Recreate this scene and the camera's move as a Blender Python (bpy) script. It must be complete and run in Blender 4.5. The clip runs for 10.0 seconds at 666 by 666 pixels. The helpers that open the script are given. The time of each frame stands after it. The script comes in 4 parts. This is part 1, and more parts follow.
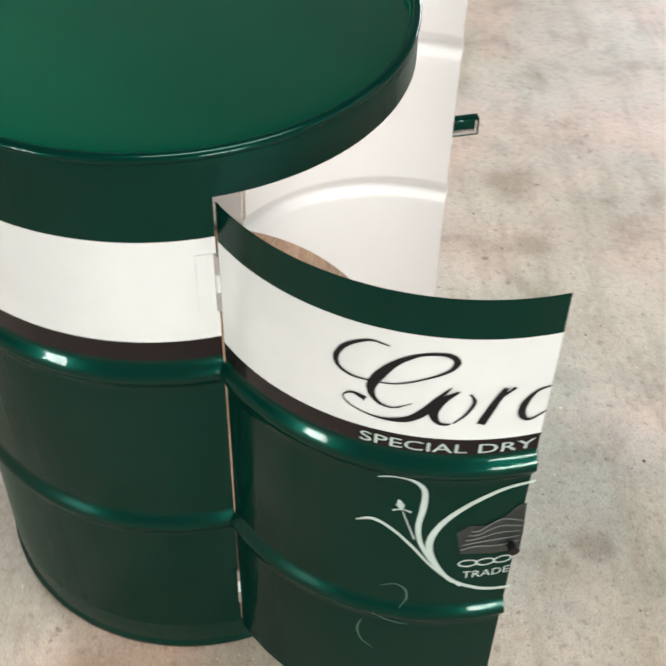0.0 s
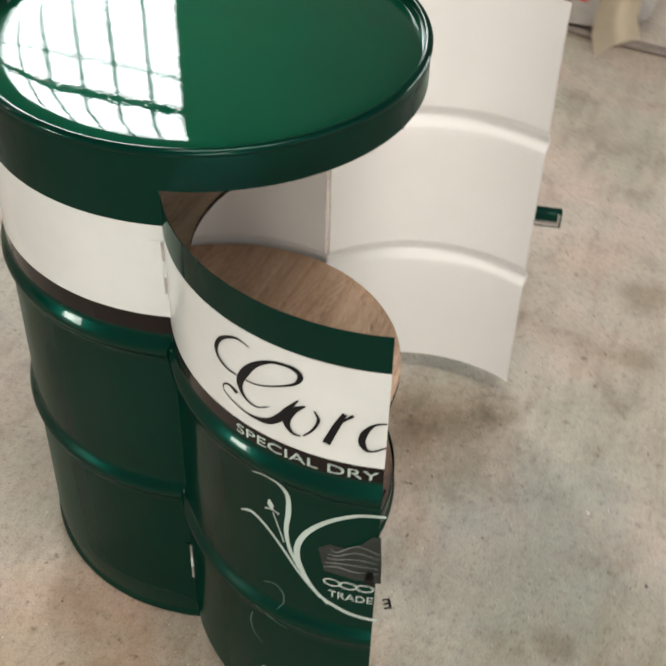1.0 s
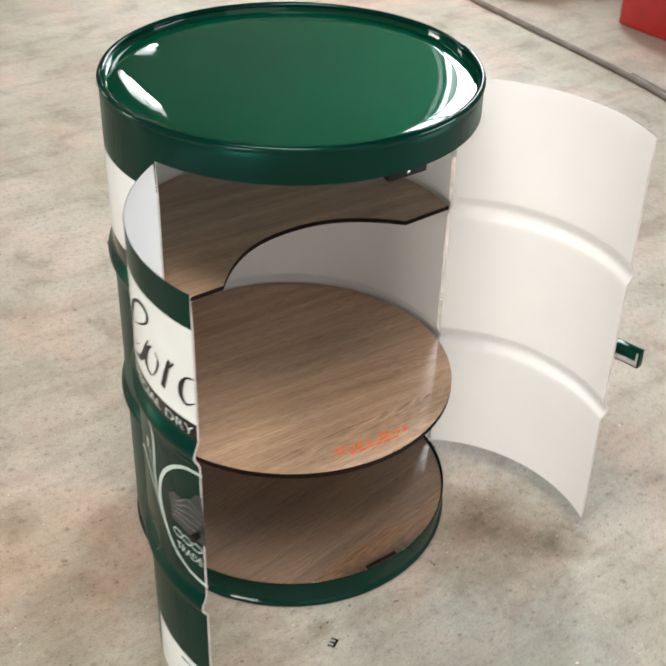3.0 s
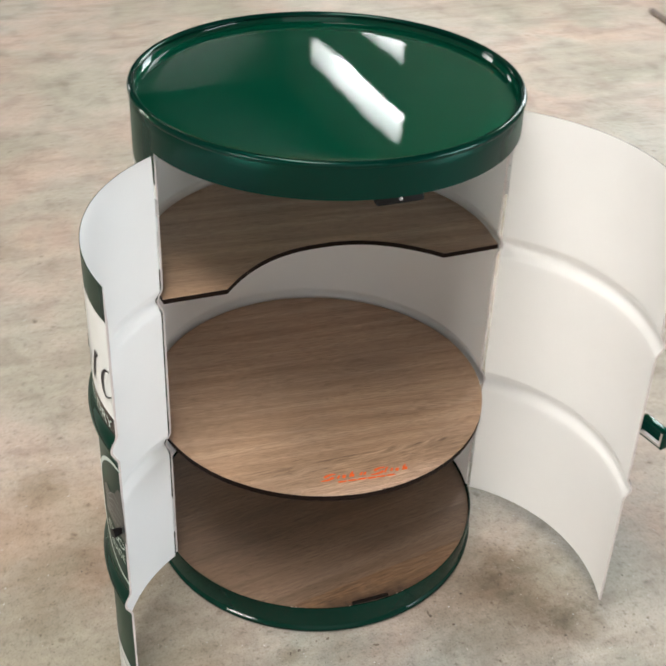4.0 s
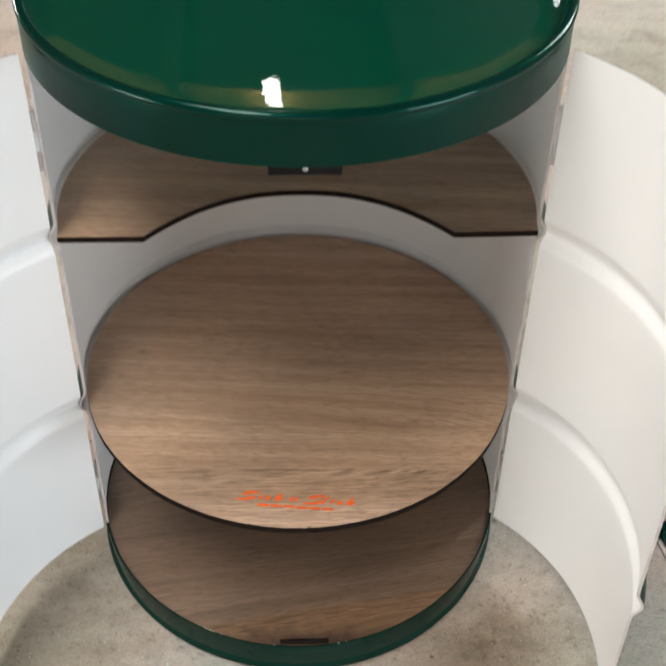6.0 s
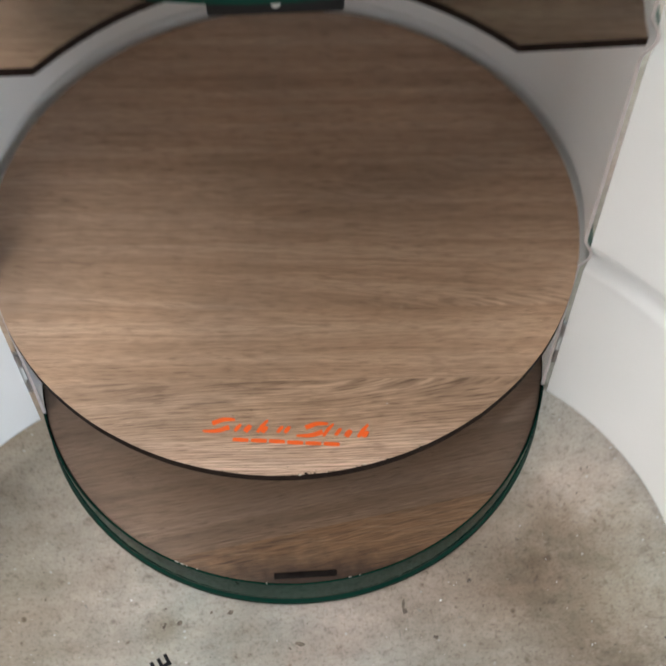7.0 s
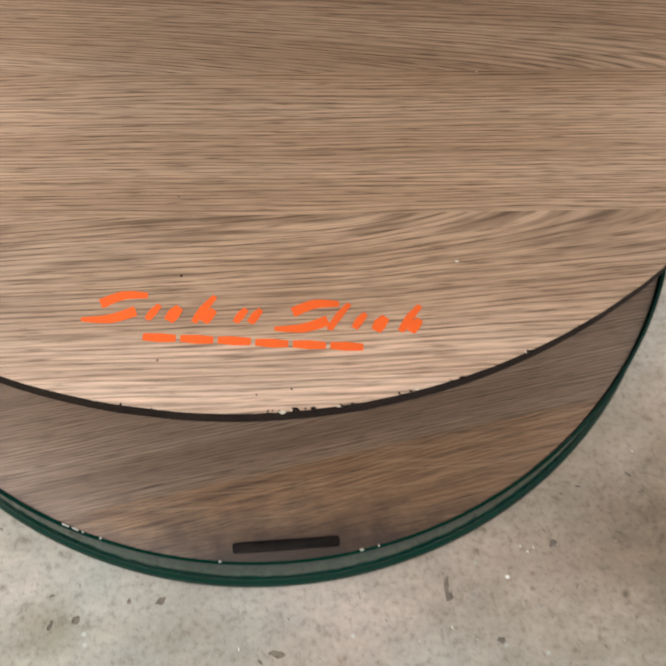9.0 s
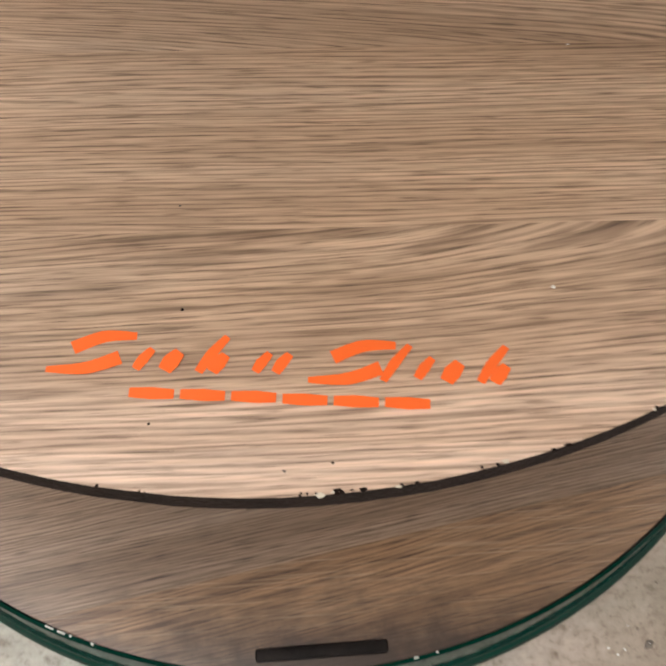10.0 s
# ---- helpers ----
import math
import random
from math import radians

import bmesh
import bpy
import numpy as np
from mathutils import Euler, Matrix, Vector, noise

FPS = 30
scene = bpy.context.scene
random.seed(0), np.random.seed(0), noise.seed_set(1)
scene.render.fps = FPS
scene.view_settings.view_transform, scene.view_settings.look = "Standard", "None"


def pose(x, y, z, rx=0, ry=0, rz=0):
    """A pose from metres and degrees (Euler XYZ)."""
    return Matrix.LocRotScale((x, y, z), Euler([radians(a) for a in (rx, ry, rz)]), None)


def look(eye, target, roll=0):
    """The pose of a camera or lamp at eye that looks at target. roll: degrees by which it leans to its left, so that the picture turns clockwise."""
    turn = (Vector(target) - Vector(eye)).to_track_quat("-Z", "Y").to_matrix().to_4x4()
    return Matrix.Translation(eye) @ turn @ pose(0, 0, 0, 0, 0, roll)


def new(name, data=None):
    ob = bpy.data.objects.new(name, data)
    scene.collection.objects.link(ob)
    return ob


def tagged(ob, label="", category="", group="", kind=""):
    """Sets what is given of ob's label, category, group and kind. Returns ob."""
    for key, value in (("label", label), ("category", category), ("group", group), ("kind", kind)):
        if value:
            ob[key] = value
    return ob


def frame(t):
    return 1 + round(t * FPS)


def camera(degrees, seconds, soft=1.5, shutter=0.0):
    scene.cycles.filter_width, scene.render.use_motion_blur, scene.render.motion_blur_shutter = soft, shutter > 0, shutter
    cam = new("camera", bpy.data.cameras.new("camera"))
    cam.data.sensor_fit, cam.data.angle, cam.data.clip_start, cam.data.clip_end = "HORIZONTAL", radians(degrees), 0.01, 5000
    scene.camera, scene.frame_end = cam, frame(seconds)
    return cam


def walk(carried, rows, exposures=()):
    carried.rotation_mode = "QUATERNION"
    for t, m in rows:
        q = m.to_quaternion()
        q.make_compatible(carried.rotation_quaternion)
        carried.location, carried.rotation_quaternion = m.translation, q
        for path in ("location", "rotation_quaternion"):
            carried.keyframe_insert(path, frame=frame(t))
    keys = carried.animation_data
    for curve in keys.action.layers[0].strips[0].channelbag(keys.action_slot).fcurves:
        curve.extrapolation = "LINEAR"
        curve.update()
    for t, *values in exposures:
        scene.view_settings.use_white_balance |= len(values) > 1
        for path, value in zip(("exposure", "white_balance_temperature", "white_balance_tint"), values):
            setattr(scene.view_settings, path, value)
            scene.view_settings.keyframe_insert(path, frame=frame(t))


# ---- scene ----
cam = camera(32.08, 10.0, soft=2.1, shutter=0.5)
walk(cam, [
    (0.0, look((-1.1277, -0.1390, 1.4775), (-0.4252, -0.1788, 0.7669), 1.63)),
    (0.5, look((-1.1783, -0.3772, 1.5080), (-0.4768, -0.2674, 0.8039), 0.99)),
    (0.7, look((-1.2070, -0.4691, 1.5185), (-0.4977, -0.3093, 0.8320), 1.73)),
    (1.0, look((-1.2040, -0.5948, 1.5317), (-0.4979, -0.3535, 0.8659), 1.80)),
    (1.3, look((-1.1675, -0.6980, 1.5028), (-0.4616, -0.3813, 0.8693), 2.80)),
    (1.5, look((-1.1556, -0.7835, 1.5363), (-0.4572, -0.4188, 0.9206), 4.41)),
    (1.8, look((-1.1259, -0.9008, 1.5231), (-0.4722, -0.4270, 0.9331), 2.79)),
    (2.0, look((-1.1091, -0.9991, 1.5173), (-0.5148, -0.4569, 0.9234), 0.89)),
    (2.2, look((-1.0886, -1.1024, 1.5152), (-0.5382, -0.5226, 0.9145), 0.64)),
    (2.5, look((-1.0670, -1.2503, 1.5273), (-0.5350, -0.6445, 0.9357), 1.32)),
    (2.7, look((-1.0303, -1.2963, 1.5160), (-0.5048, -0.6737, 0.9362), 1.58)),
    (3.8, look((-0.6502, -1.4653, 1.4808), (-0.2883, -0.7162, 0.9259), 1.96)),
    (4.0, look((-0.5785, -1.4886, 1.4798), (-0.2671, -0.7199, 0.9212), 2.36)),
    (4.5, look((-0.3791, -1.5130, 1.4820), (-0.1848, -0.7129, 0.9145), 2.19)),
    (5.0, look((-0.2909, -1.3831, 1.4587), (-0.1265, -0.5938, 0.8671), 2.71)),
    (5.2, look((-0.2276, -1.3384, 1.4373), (-0.0821, -0.5467, 0.8439), 2.38)),
    (6.5, look((0.0143, -0.9261, 1.2893), (0.0287, -0.2751, 0.5303), 0.77)),
    (6.8, look((0.0064, -0.7786, 1.2169), (0.0308, -0.1971, 0.4037), -0.38)),
    (7.0, look((-0.0015, -0.7078, 1.1659), (0.0350, -0.1641, 0.3274), 0.03)),
    (7.3, look((0.0197, -0.6184, 1.0752), (0.0436, -0.1314, 0.2021), -0.68)),
    (7.5, look((0.0226, -0.5769, 1.0203), (0.0400, -0.1126, 0.1348), -0.79)),
    (7.8, look((0.0002, -0.5314, 0.9395), (0.0411, -0.0932, 0.0415), 2.16)),
    (8.0, look((-0.0005, -0.5142, 0.8932), (0.0709, -0.0950, -0.0119), 5.72)),
    (8.2, look((0.0000, -0.4965, 0.8576), (0.0765, -0.0946, -0.0549), 6.03)),
    (8.5, look((-0.0070, -0.4789, 0.8027), (0.0702, -0.0807, -0.1114), 6.41)),
    (9.0, look((-0.0067, -0.4465, 0.7299), (0.0546, -0.0324, -0.1783), 4.10)),
    (9.5, look((-0.0053, -0.4195, 0.6603), (0.0466, 0.0228, -0.2350), 2.03)),
    (10.0, look((-0.0075, -0.3945, 0.6128), (0.0340, 0.0665, -0.2736), 0.69)),
], exposures=[(0.0, -0.73, 6350, 10), (0.5, -0.77, 6450, 10), (1.0, -1.16, 6750, 10), (1.5, -1.22, 6750, 10), (2.0, -1.28, 6650, 10), (2.7, -0.84, 6500, 10), (3.8, -0.92, 6500, 10), (4.5, -0.93, 6500, 10), (5.2, -0.83, 6450, 10), (6.5, -1.02, 6300, 10), (7.0, -0.99, 6150, 10), (7.5, -1.33, 6400, 10), (8.0, -0.94, 6300, 10), (8.5, -0.75, 6250, 10), (9.0, -0.68, 6250, 10), (10.0, -0.58, 6300, 10)])
import itertools

# ---- world and light ----
world = bpy.data.worlds.new("world")
scene.world = world
world.use_nodes = True
wn = world.node_tree
sky = wn.nodes.new("ShaderNodeTexSky")
sky.sky_type = "NISHITA"
sky.sun_disc = False
sky.sun_elevation = radians(35)
sky.sun_rotation = radians(60)
wn.nodes["Background"].inputs["Strength"].default_value = 0.12
wn.links.new(sky.outputs["Color"], wn.nodes["Background"].inputs["Color"])


def opening_light(name, m, width, height, watts, colour):
    lamp = bpy.data.lights.new(name, "AREA")
    lamp.shape, lamp.size, lamp.size_y = "RECTANGLE", width, height
    lamp.energy, lamp.color = watts, colour
    ob = new(name, lamp)
    ob.matrix_world = m
    return ob


WX = 3.0     # inner face of the window wall
# daylight: barred, west and north windows, roof lights; east and south fills are added
opening_light("window_daylight", look((WX + 0.5, 2.5, 2.3), (0, 2.3, 1.2)), 2.2, 2.6, 950, (0.88, 0.95, 1.0))
opening_light("strip_daylight", look((WX + 0.4, 7.45, 3.80), (0, 7.45, 3.80)), 3.3, 1.7, 3000, (0.95, 0.98, 1.0))
# added cool fill for the left door's inside; its opening is assumed
opening_light("east_fill_light", look((WX + 0.1, -2.6, 0.55), (0, -2.3, 0.45)), 2.2, 1.0, 230, (0.82, 0.91, 1.0))
# added weak fill from the south into the cabinet; its opening is assumed
opening_light("south_fill_light", look((-1.2, -5.7, 1.9), (-1.0, 0, 0.9)), 4.2, 3.4, 75, (1.0, 0.95, 0.88))
opening_light("west_window_daylight", look((-4.84, -2.45, 0.36), (0, -0.3, 0.36)), 1.6, 0.52, 300, (1.0, 0.96, 0.91))
opening_light("northwest_window_daylight", look((-4.84, 4.90, 0.95), (0, 0, 0.5)), 1.4, 0.85, 480, (1.0, 0.97, 0.93))
opening_light("north_window_daylight", look((-2.4, 9.1, 2.3), (-1.6, 0, 0.9)), 1.0, 1.3, 110, (1.0, 0.97, 0.93))
opening_light("roof_light_daylight", look((-1.15, -1.3, 4.7), (-1.15, -1.29, 0)), 1.1, 3.2, 385, (1.0, 0.955, 0.90))

# ---- materials ----


def material(name, rough=0.5, metal=0.0, coat=0.0):
    m = bpy.data.materials.new(name)
    m.use_nodes = True
    b = m.node_tree.nodes["Principled BSDF"]
    b.inputs["Roughness"].default_value = rough
    b.inputs["Metallic"].default_value = metal
    b.inputs["Coat Weight"].default_value = coat
    b.inputs["Coat Roughness"].default_value = 0.03
    return m, m.node_tree, b


def node(nt, kind, **inputs):
    n = nt.nodes.new(kind)
    for key, value in inputs.items():
        n.inputs[key.replace("_", " ")].default_value = value
    return n


def coords(nt, scale=(1, 1, 1), turn=0.0):
    c = nt.nodes.new("ShaderNodeTexCoord")
    mp = nt.nodes.new("ShaderNodeMapping")
    mp.inputs["Scale"].default_value = scale
    mp.inputs["Rotation"].default_value = (0, 0, radians(turn))
    nt.links.new(c.outputs["Object"], mp.inputs["Vector"])
    return mp.outputs["Vector"]


def noise_tex(nt, vec, scale, detail=4.0, rough=0.55, distortion=0.0):
    n = node(nt, "ShaderNodeTexNoise", Scale=scale, Detail=detail, Roughness=rough, Distortion=distortion)
    nt.links.new(vec, n.inputs["Vector"])
    return n.outputs["Fac"]


def ramp(nt, fac, stops):
    r = nt.nodes.new("ShaderNodeValToRGB")
    els = r.color_ramp.elements
    while len(els) < len(stops):
        els.new(0.5)
    for e, (p, c) in zip(els, stops):
        e.position, e.color = p, (*c, 1)
    nt.links.new(fac, r.inputs["Fac"])
    return r.outputs["Color"]


def mix(nt, fac, a, b, how="MIX"):
    m = nt.nodes.new("ShaderNodeMix")
    m.data_type, m.blend_type = "RGBA", how
    for sock, v in ((m.inputs["Factor"], fac), (m.inputs["A"], a), (m.inputs["B"], b)):
        if isinstance(v, (int, float)):
            sock.default_value = v
        elif isinstance(v, tuple):
            sock.default_value = (*v, 1)
        else:
            nt.links.new(v, sock)
    return m.outputs["Result"]


def bump(nt, b, height, strength, distance):
    n = node(nt, "ShaderNodeBump", Strength=strength, Distance=distance)
    nt.links.new(height, n.inputs["Height"])
    nt.links.new(n.outputs["Normal"], b.inputs["Normal"])


def plain(name, colour, rough=0.5, metal=0.0, coat=0.0, vary=0.12, scale=14.0, relief=0.0, sheen=0.35):
    """A painted or moulded surface with slight cloudiness and fine relief."""
    m, nt, b = material(name, rough, metal, coat)
    b.inputs["Specular IOR Level"].default_value = sheen
    v = coords(nt)
    f = noise_tex(nt, v, scale, 5)
    dark = tuple(c * (1 - vary) for c in colour)
    light = tuple(min(1, c * (1 + vary)) for c in colour)
    nt.links.new(ramp(nt, f, [(0.3, dark), (0.7, light)]), b.inputs["Base Color"])
    if relief:
        bump(nt, b, noise_tex(nt, v, scale * 6, 3), relief, 0.002)
    return m


def gloss_paint(name, colour, wave=0.05, rough=0.05, under=0.3, lacquer=1.33, clear=1.0, sheen=0.0, tint=(1, 1, 1), metal=0.0):
    """Sprayed gloss enamel: a coloured base with a tinted sheen under clear lacquer, faint orange peel, cloudiness."""
    m, nt, b = material(name, under, metal, clear)
    b.inputs["Specular IOR Level"].default_value = sheen
    b.inputs["Specular Tint"].default_value = (*tint, 1)
    b.inputs["Coat IOR"].default_value = lacquer
    v = coords(nt)
    f = noise_tex(nt, v, 6, 4)
    nt.links.new(ramp(nt, f, [(0.3, tuple(c * 0.93 for c in colour)), (0.7, tuple(c * 1.07 for c in colour))]), b.inputs["Base Color"])
    h = mix(nt, 0.25, noise_tex(nt, v, 7, 2), noise_tex(nt, v, 120, 2))
    n = node(nt, "ShaderNodeBump", Strength=wave, Distance=0.01)
    nt.links.new(h, n.inputs["Height"])
    nt.links.new(n.outputs["Normal"], b.inputs["Coat Normal"])
    r = nt.nodes.new("ShaderNodeMapRange")
    r.inputs["To Min"].default_value, r.inputs["To Max"].default_value = rough * 0.7, rough * 1.6
    nt.links.new(noise_tex(nt, v, 22, 4), r.inputs["Value"])
    nt.links.new(r.outputs["Result"], b.inputs["Coat Roughness"])
    return m


def wood_laminate(name, turn=0.0, shift=0.0, joint=-0.190, slope=0.17, tone=1.0, scratches=0.0, pale=0.0, dark_patch=None):
    """Brown oak laminate in printed strips: straight fine grain with short dark dashes, and beyond the joint a strip whose figure sweeps across."""
    m, nt, b = material(name, 0.36)
    b.inputs["Specular IOR Level"].default_value = 0.75
    c = nt.nodes.new("ShaderNodeTexCoord")

    def maths(op, p, q=0.0, r=0.0):
        k = nt.nodes.new("ShaderNodeMath")
        k.operation = op
        for sock, v in zip(k.inputs, (p, q, r)):
            if isinstance(v, (int, float)):
                sock.default_value = v
            else:
                nt.links.new(v, sock)
        return k.outputs[0]

    def stretched(vec, sx, sy, detail, rough, at=(0, 0, 0)):
        k = nt.nodes.new("ShaderNodeMapping")
        k.inputs["Scale"].default_value = (sx, sy, 1)
        k.inputs["Location"].default_value = at
        nt.links.new(vec, k.inputs["Vector"])
        return noise_tex(nt, k.outputs["Vector"], 1.0, detail, rough)
    mp = nt.nodes.new("ShaderNodeMapping")
    mp.inputs["Rotation"].default_value = (0, 0, radians(turn))
    nt.links.new(c.outputs["Object"], mp.inputs["Vector"])
    plan = mp.outputs["Vector"]
    xyz = nt.nodes.new("ShaderNodeSeparateXYZ")
    nt.links.new(plan, xyz.inputs[0])
    x, y = xyz.outputs["X"], xyz.outputs["Y"]
    # strips 76 mm wide, counted from the joint
    strip = maths("FLOOR", maths("DIVIDE", maths("SUBTRACT", y, joint), 0.076))
    chance = nt.nodes.new("ShaderNodeTexWhiteNoise")
    chance.noise_dimensions = "1D"
    nt.links.new(maths("ADD", strip, 11.5 + shift), chance.inputs["W"])
    depth = maths("MAXIMUM", maths("SUBTRACT", joint, y), 0.0)
    swept = maths("LESS_THAN", y, joint)
    near = maths("MULTIPLY", swept, maths("DIVIDE", 1.0, maths("MULTIPLY_ADD", depth, 38.0, 1.0)))
    warp = stretched(plan, 6.0, 9.0, 1.5, 0.4, (shift, shift * 0.7, 0))
    behind = maths("SUBTRACT", y, joint + 0.076)
    near_back = maths("MULTIPLY", maths("GREATER_THAN", behind, 0.0), maths("DIVIDE", 1.0, maths("MULTIPLY_ADD", maths("ABSOLUTE", behind), 30.0, 1.0)))
    lean = maths("MULTIPLY_ADD", maths("MULTIPLY", x, slope * 0.9), near_back, maths("MULTIPLY", maths("MULTIPLY", x, -slope), near))
    wave = maths("MULTIPLY", maths("SUBTRACT", warp, 0.5), maths("MULTIPLY_ADD", near, 0.014, 0.0035))
    along = nt.nodes.new("ShaderNodeCombineXYZ")
    nt.links.new(maths("MULTIPLY_ADD", chance.outputs["Value"], 0.8, maths("ADD", x, shift)), along.inputs["X"])
    yeff = maths("ADD", maths("ADD", y, lean), wave)
    nt.links.new(maths("MULTIPLY_ADD", chance.outputs["Value"], 0.31, yeff), along.inputs["Y"])

    def streak(sx, sy, detail, rough):
        return stretched(along.outputs[0], sx, sy, detail, rough)
    cloud = stretched(plan, 5.0, 8.0, 3, 0.5, (shift, 0, 0))
    base = ramp(nt, streak(1.3, 40, 3, 0.5), [(0.30, (0.380, 0.246, 0.158)), (0.50, (0.470, 0.318, 0.213)), (0.70, (0.555, 0.393, 0.277))])
    base = mix(nt, 0.8, base, ramp(nt, cloud, [(0.32, (0.86, 0.87, 0.88)), (0.66, (1.12, 1.08, 1.02))]), "MULTIPLY")
    base = mix(nt, 0.3, base, ramp(nt, chance.outputs["Value"], [(0.0, (0.88, 0.90, 0.92)), (1.0, (1.12, 1.09, 1.04))]), "MULTIPLY")
    # growth lines, closer together in the straight strips, broken into dashes
    pitch = maths("MULTIPLY_ADD", swept, -900.0, 3300.0)
    drift = maths("MULTIPLY", streak(5, 95, 2, 0.5), 26.0)
    line = maths("MULTIPLY_ADD", maths("SINE", maths("MULTIPLY_ADD", yeff, pitch, drift)), 0.5, 0.5)
    broken = ramp(nt, streak(24, 420, 2, 0.55), [(0.36, (0.15, 0.15, 0.15)), (0.60, (1, 1, 1))])
    col = mix(nt, broken, base, mix(nt, 1.0, base, ramp(nt, line, [(0.06, (0.54, 0.49, 0.455)), (0.40, (1, 1, 1)), (0.95, (1.15, 1.15, 1.16))]), "MULTIPLY"))
    col = mix(nt, 0.7, col, ramp(nt, streak(9, 300, 3, 0.6), [(0.34, (0.78, 0.76, 0.74)), (0.50, (1, 1, 1)), (0.66, (1.12, 1.12, 1.13))]), "MULTIPLY")
    dashes = streak(48, 900, 2.0, 0.55)
    col = mix(nt, 0.9, col, ramp(nt, dashes, [(0.31, (0.46, 0.415, 0.38)), (0.43, (0.98, 0.98, 0.98)), (0.66, (1.13, 1.14, 1.15))]), "MULTIPLY")
    fine = streak(60, 1900, 1, 0.5)
    col = mix(nt, 0.6, col, ramp(nt, fine, [(0.32, (0.62, 0.58, 0.55)), (0.46, (1, 1, 1)), (0.68, (1.14, 1.14, 1.15))]), "MULTIPLY")
    # dark sweeping figure close to the joint
    figure = ramp(nt, streak(20, 170, 2.5, 0.55), [(0.38, (0.50, 0.46, 0.43)), (0.54, (1, 1, 1))])
    col = mix(nt, maths("MULTIPLY", near, 0.9), col, mix(nt, 1.0, col, figure, "MULTIPLY"))
    if pale:
        # paler, pinker tone in the outer part of the swept strip
        outer_tone = nt.nodes.new("ShaderNodeMapRange")
        outer_tone.inputs["From Min"].default_value, outer_tone.inputs["From Max"].default_value = 0.028, 0.085
        nt.links.new(maths("MULTIPLY_ADD", maths("SUBTRACT", cloud, 0.5), 0.06, depth), outer_tone.inputs["Value"])
        col = mix(nt, maths("MULTIPLY", outer_tone.outputs["Result"], pale), col, mix(nt, 1.0, col, (1.26, 1.32, 1.47), "MULTIPLY"))
    # one multiplier over the whole board, used to shade the lower one
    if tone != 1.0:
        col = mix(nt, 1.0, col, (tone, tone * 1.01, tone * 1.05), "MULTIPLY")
    if scratches:
        # redder outer strip, hatched with crossing scratches
        col = mix(nt, swept, col, mix(nt, 1.0, col, (1.08, 0.93, 0.74), "MULTIPLY"))
        for angle, reach in ((-24, 1.0), (14, 0.8), (38, 0.7), (3, 0.8)):
            sc = nt.nodes.new("ShaderNodeMapping")
            sc.inputs["Scale"].default_value = (14, 620, 1)
            sc.inputs["Rotation"].default_value = (0, 0, radians(angle))
            sc.inputs["Location"].default_value = (angle * 0.37, angle * 0.11, 0)
            nt.links.new(c.outputs["Object"], sc.inputs["Vector"])
            k = scratches * reach
            cut = ramp(nt, noise_tex(nt, sc.outputs["Vector"], 1.0, 1, 0.4), [(0.63, (0, 0, 0)), (0.72, (k, k, k))])
            col = mix(nt, maths("MULTIPLY", cut, maths("MULTIPLY_ADD", swept, 0.8, 0.2)), col, (0.42, 0.30, 0.20))
    if dark_patch:
        # a blackened patch with a ragged edge
        far = nt.nodes.new("ShaderNodeVectorMath")
        far.operation = "DISTANCE"
        squash = nt.nodes.new("ShaderNodeMapping")
        squash.inputs["Scale"].default_value = (0.24, 1.0, 0.0)
        nt.links.new(c.outputs["Object"], squash.inputs["Vector"])
        nt.links.new(squash.outputs["Vector"], far.inputs[0])
        far.inputs[1].default_value = (dark_patch[0] * 0.24, dark_patch[1], 0)
        ragged = maths("MULTIPLY_ADD", noise_tex(nt, c.outputs["Object"], 45, 5, 0.65), dark_patch[2], far.outputs["Value"])
        black_mask = ramp(nt, ragged, [(dark_patch[2] * 0.80, (0.92, 0.92, 0.92)), (dark_patch[2] * 1.45, (0, 0, 0))])
        col = mix(nt, black_mask, col, (0.030, 0.017, 0.012))
    nt.links.new(col, b.inputs["Base Color"])
    bump(nt, b, mix(nt, 0.5, fine, dashes), 0.15, 0.0008)
    return m


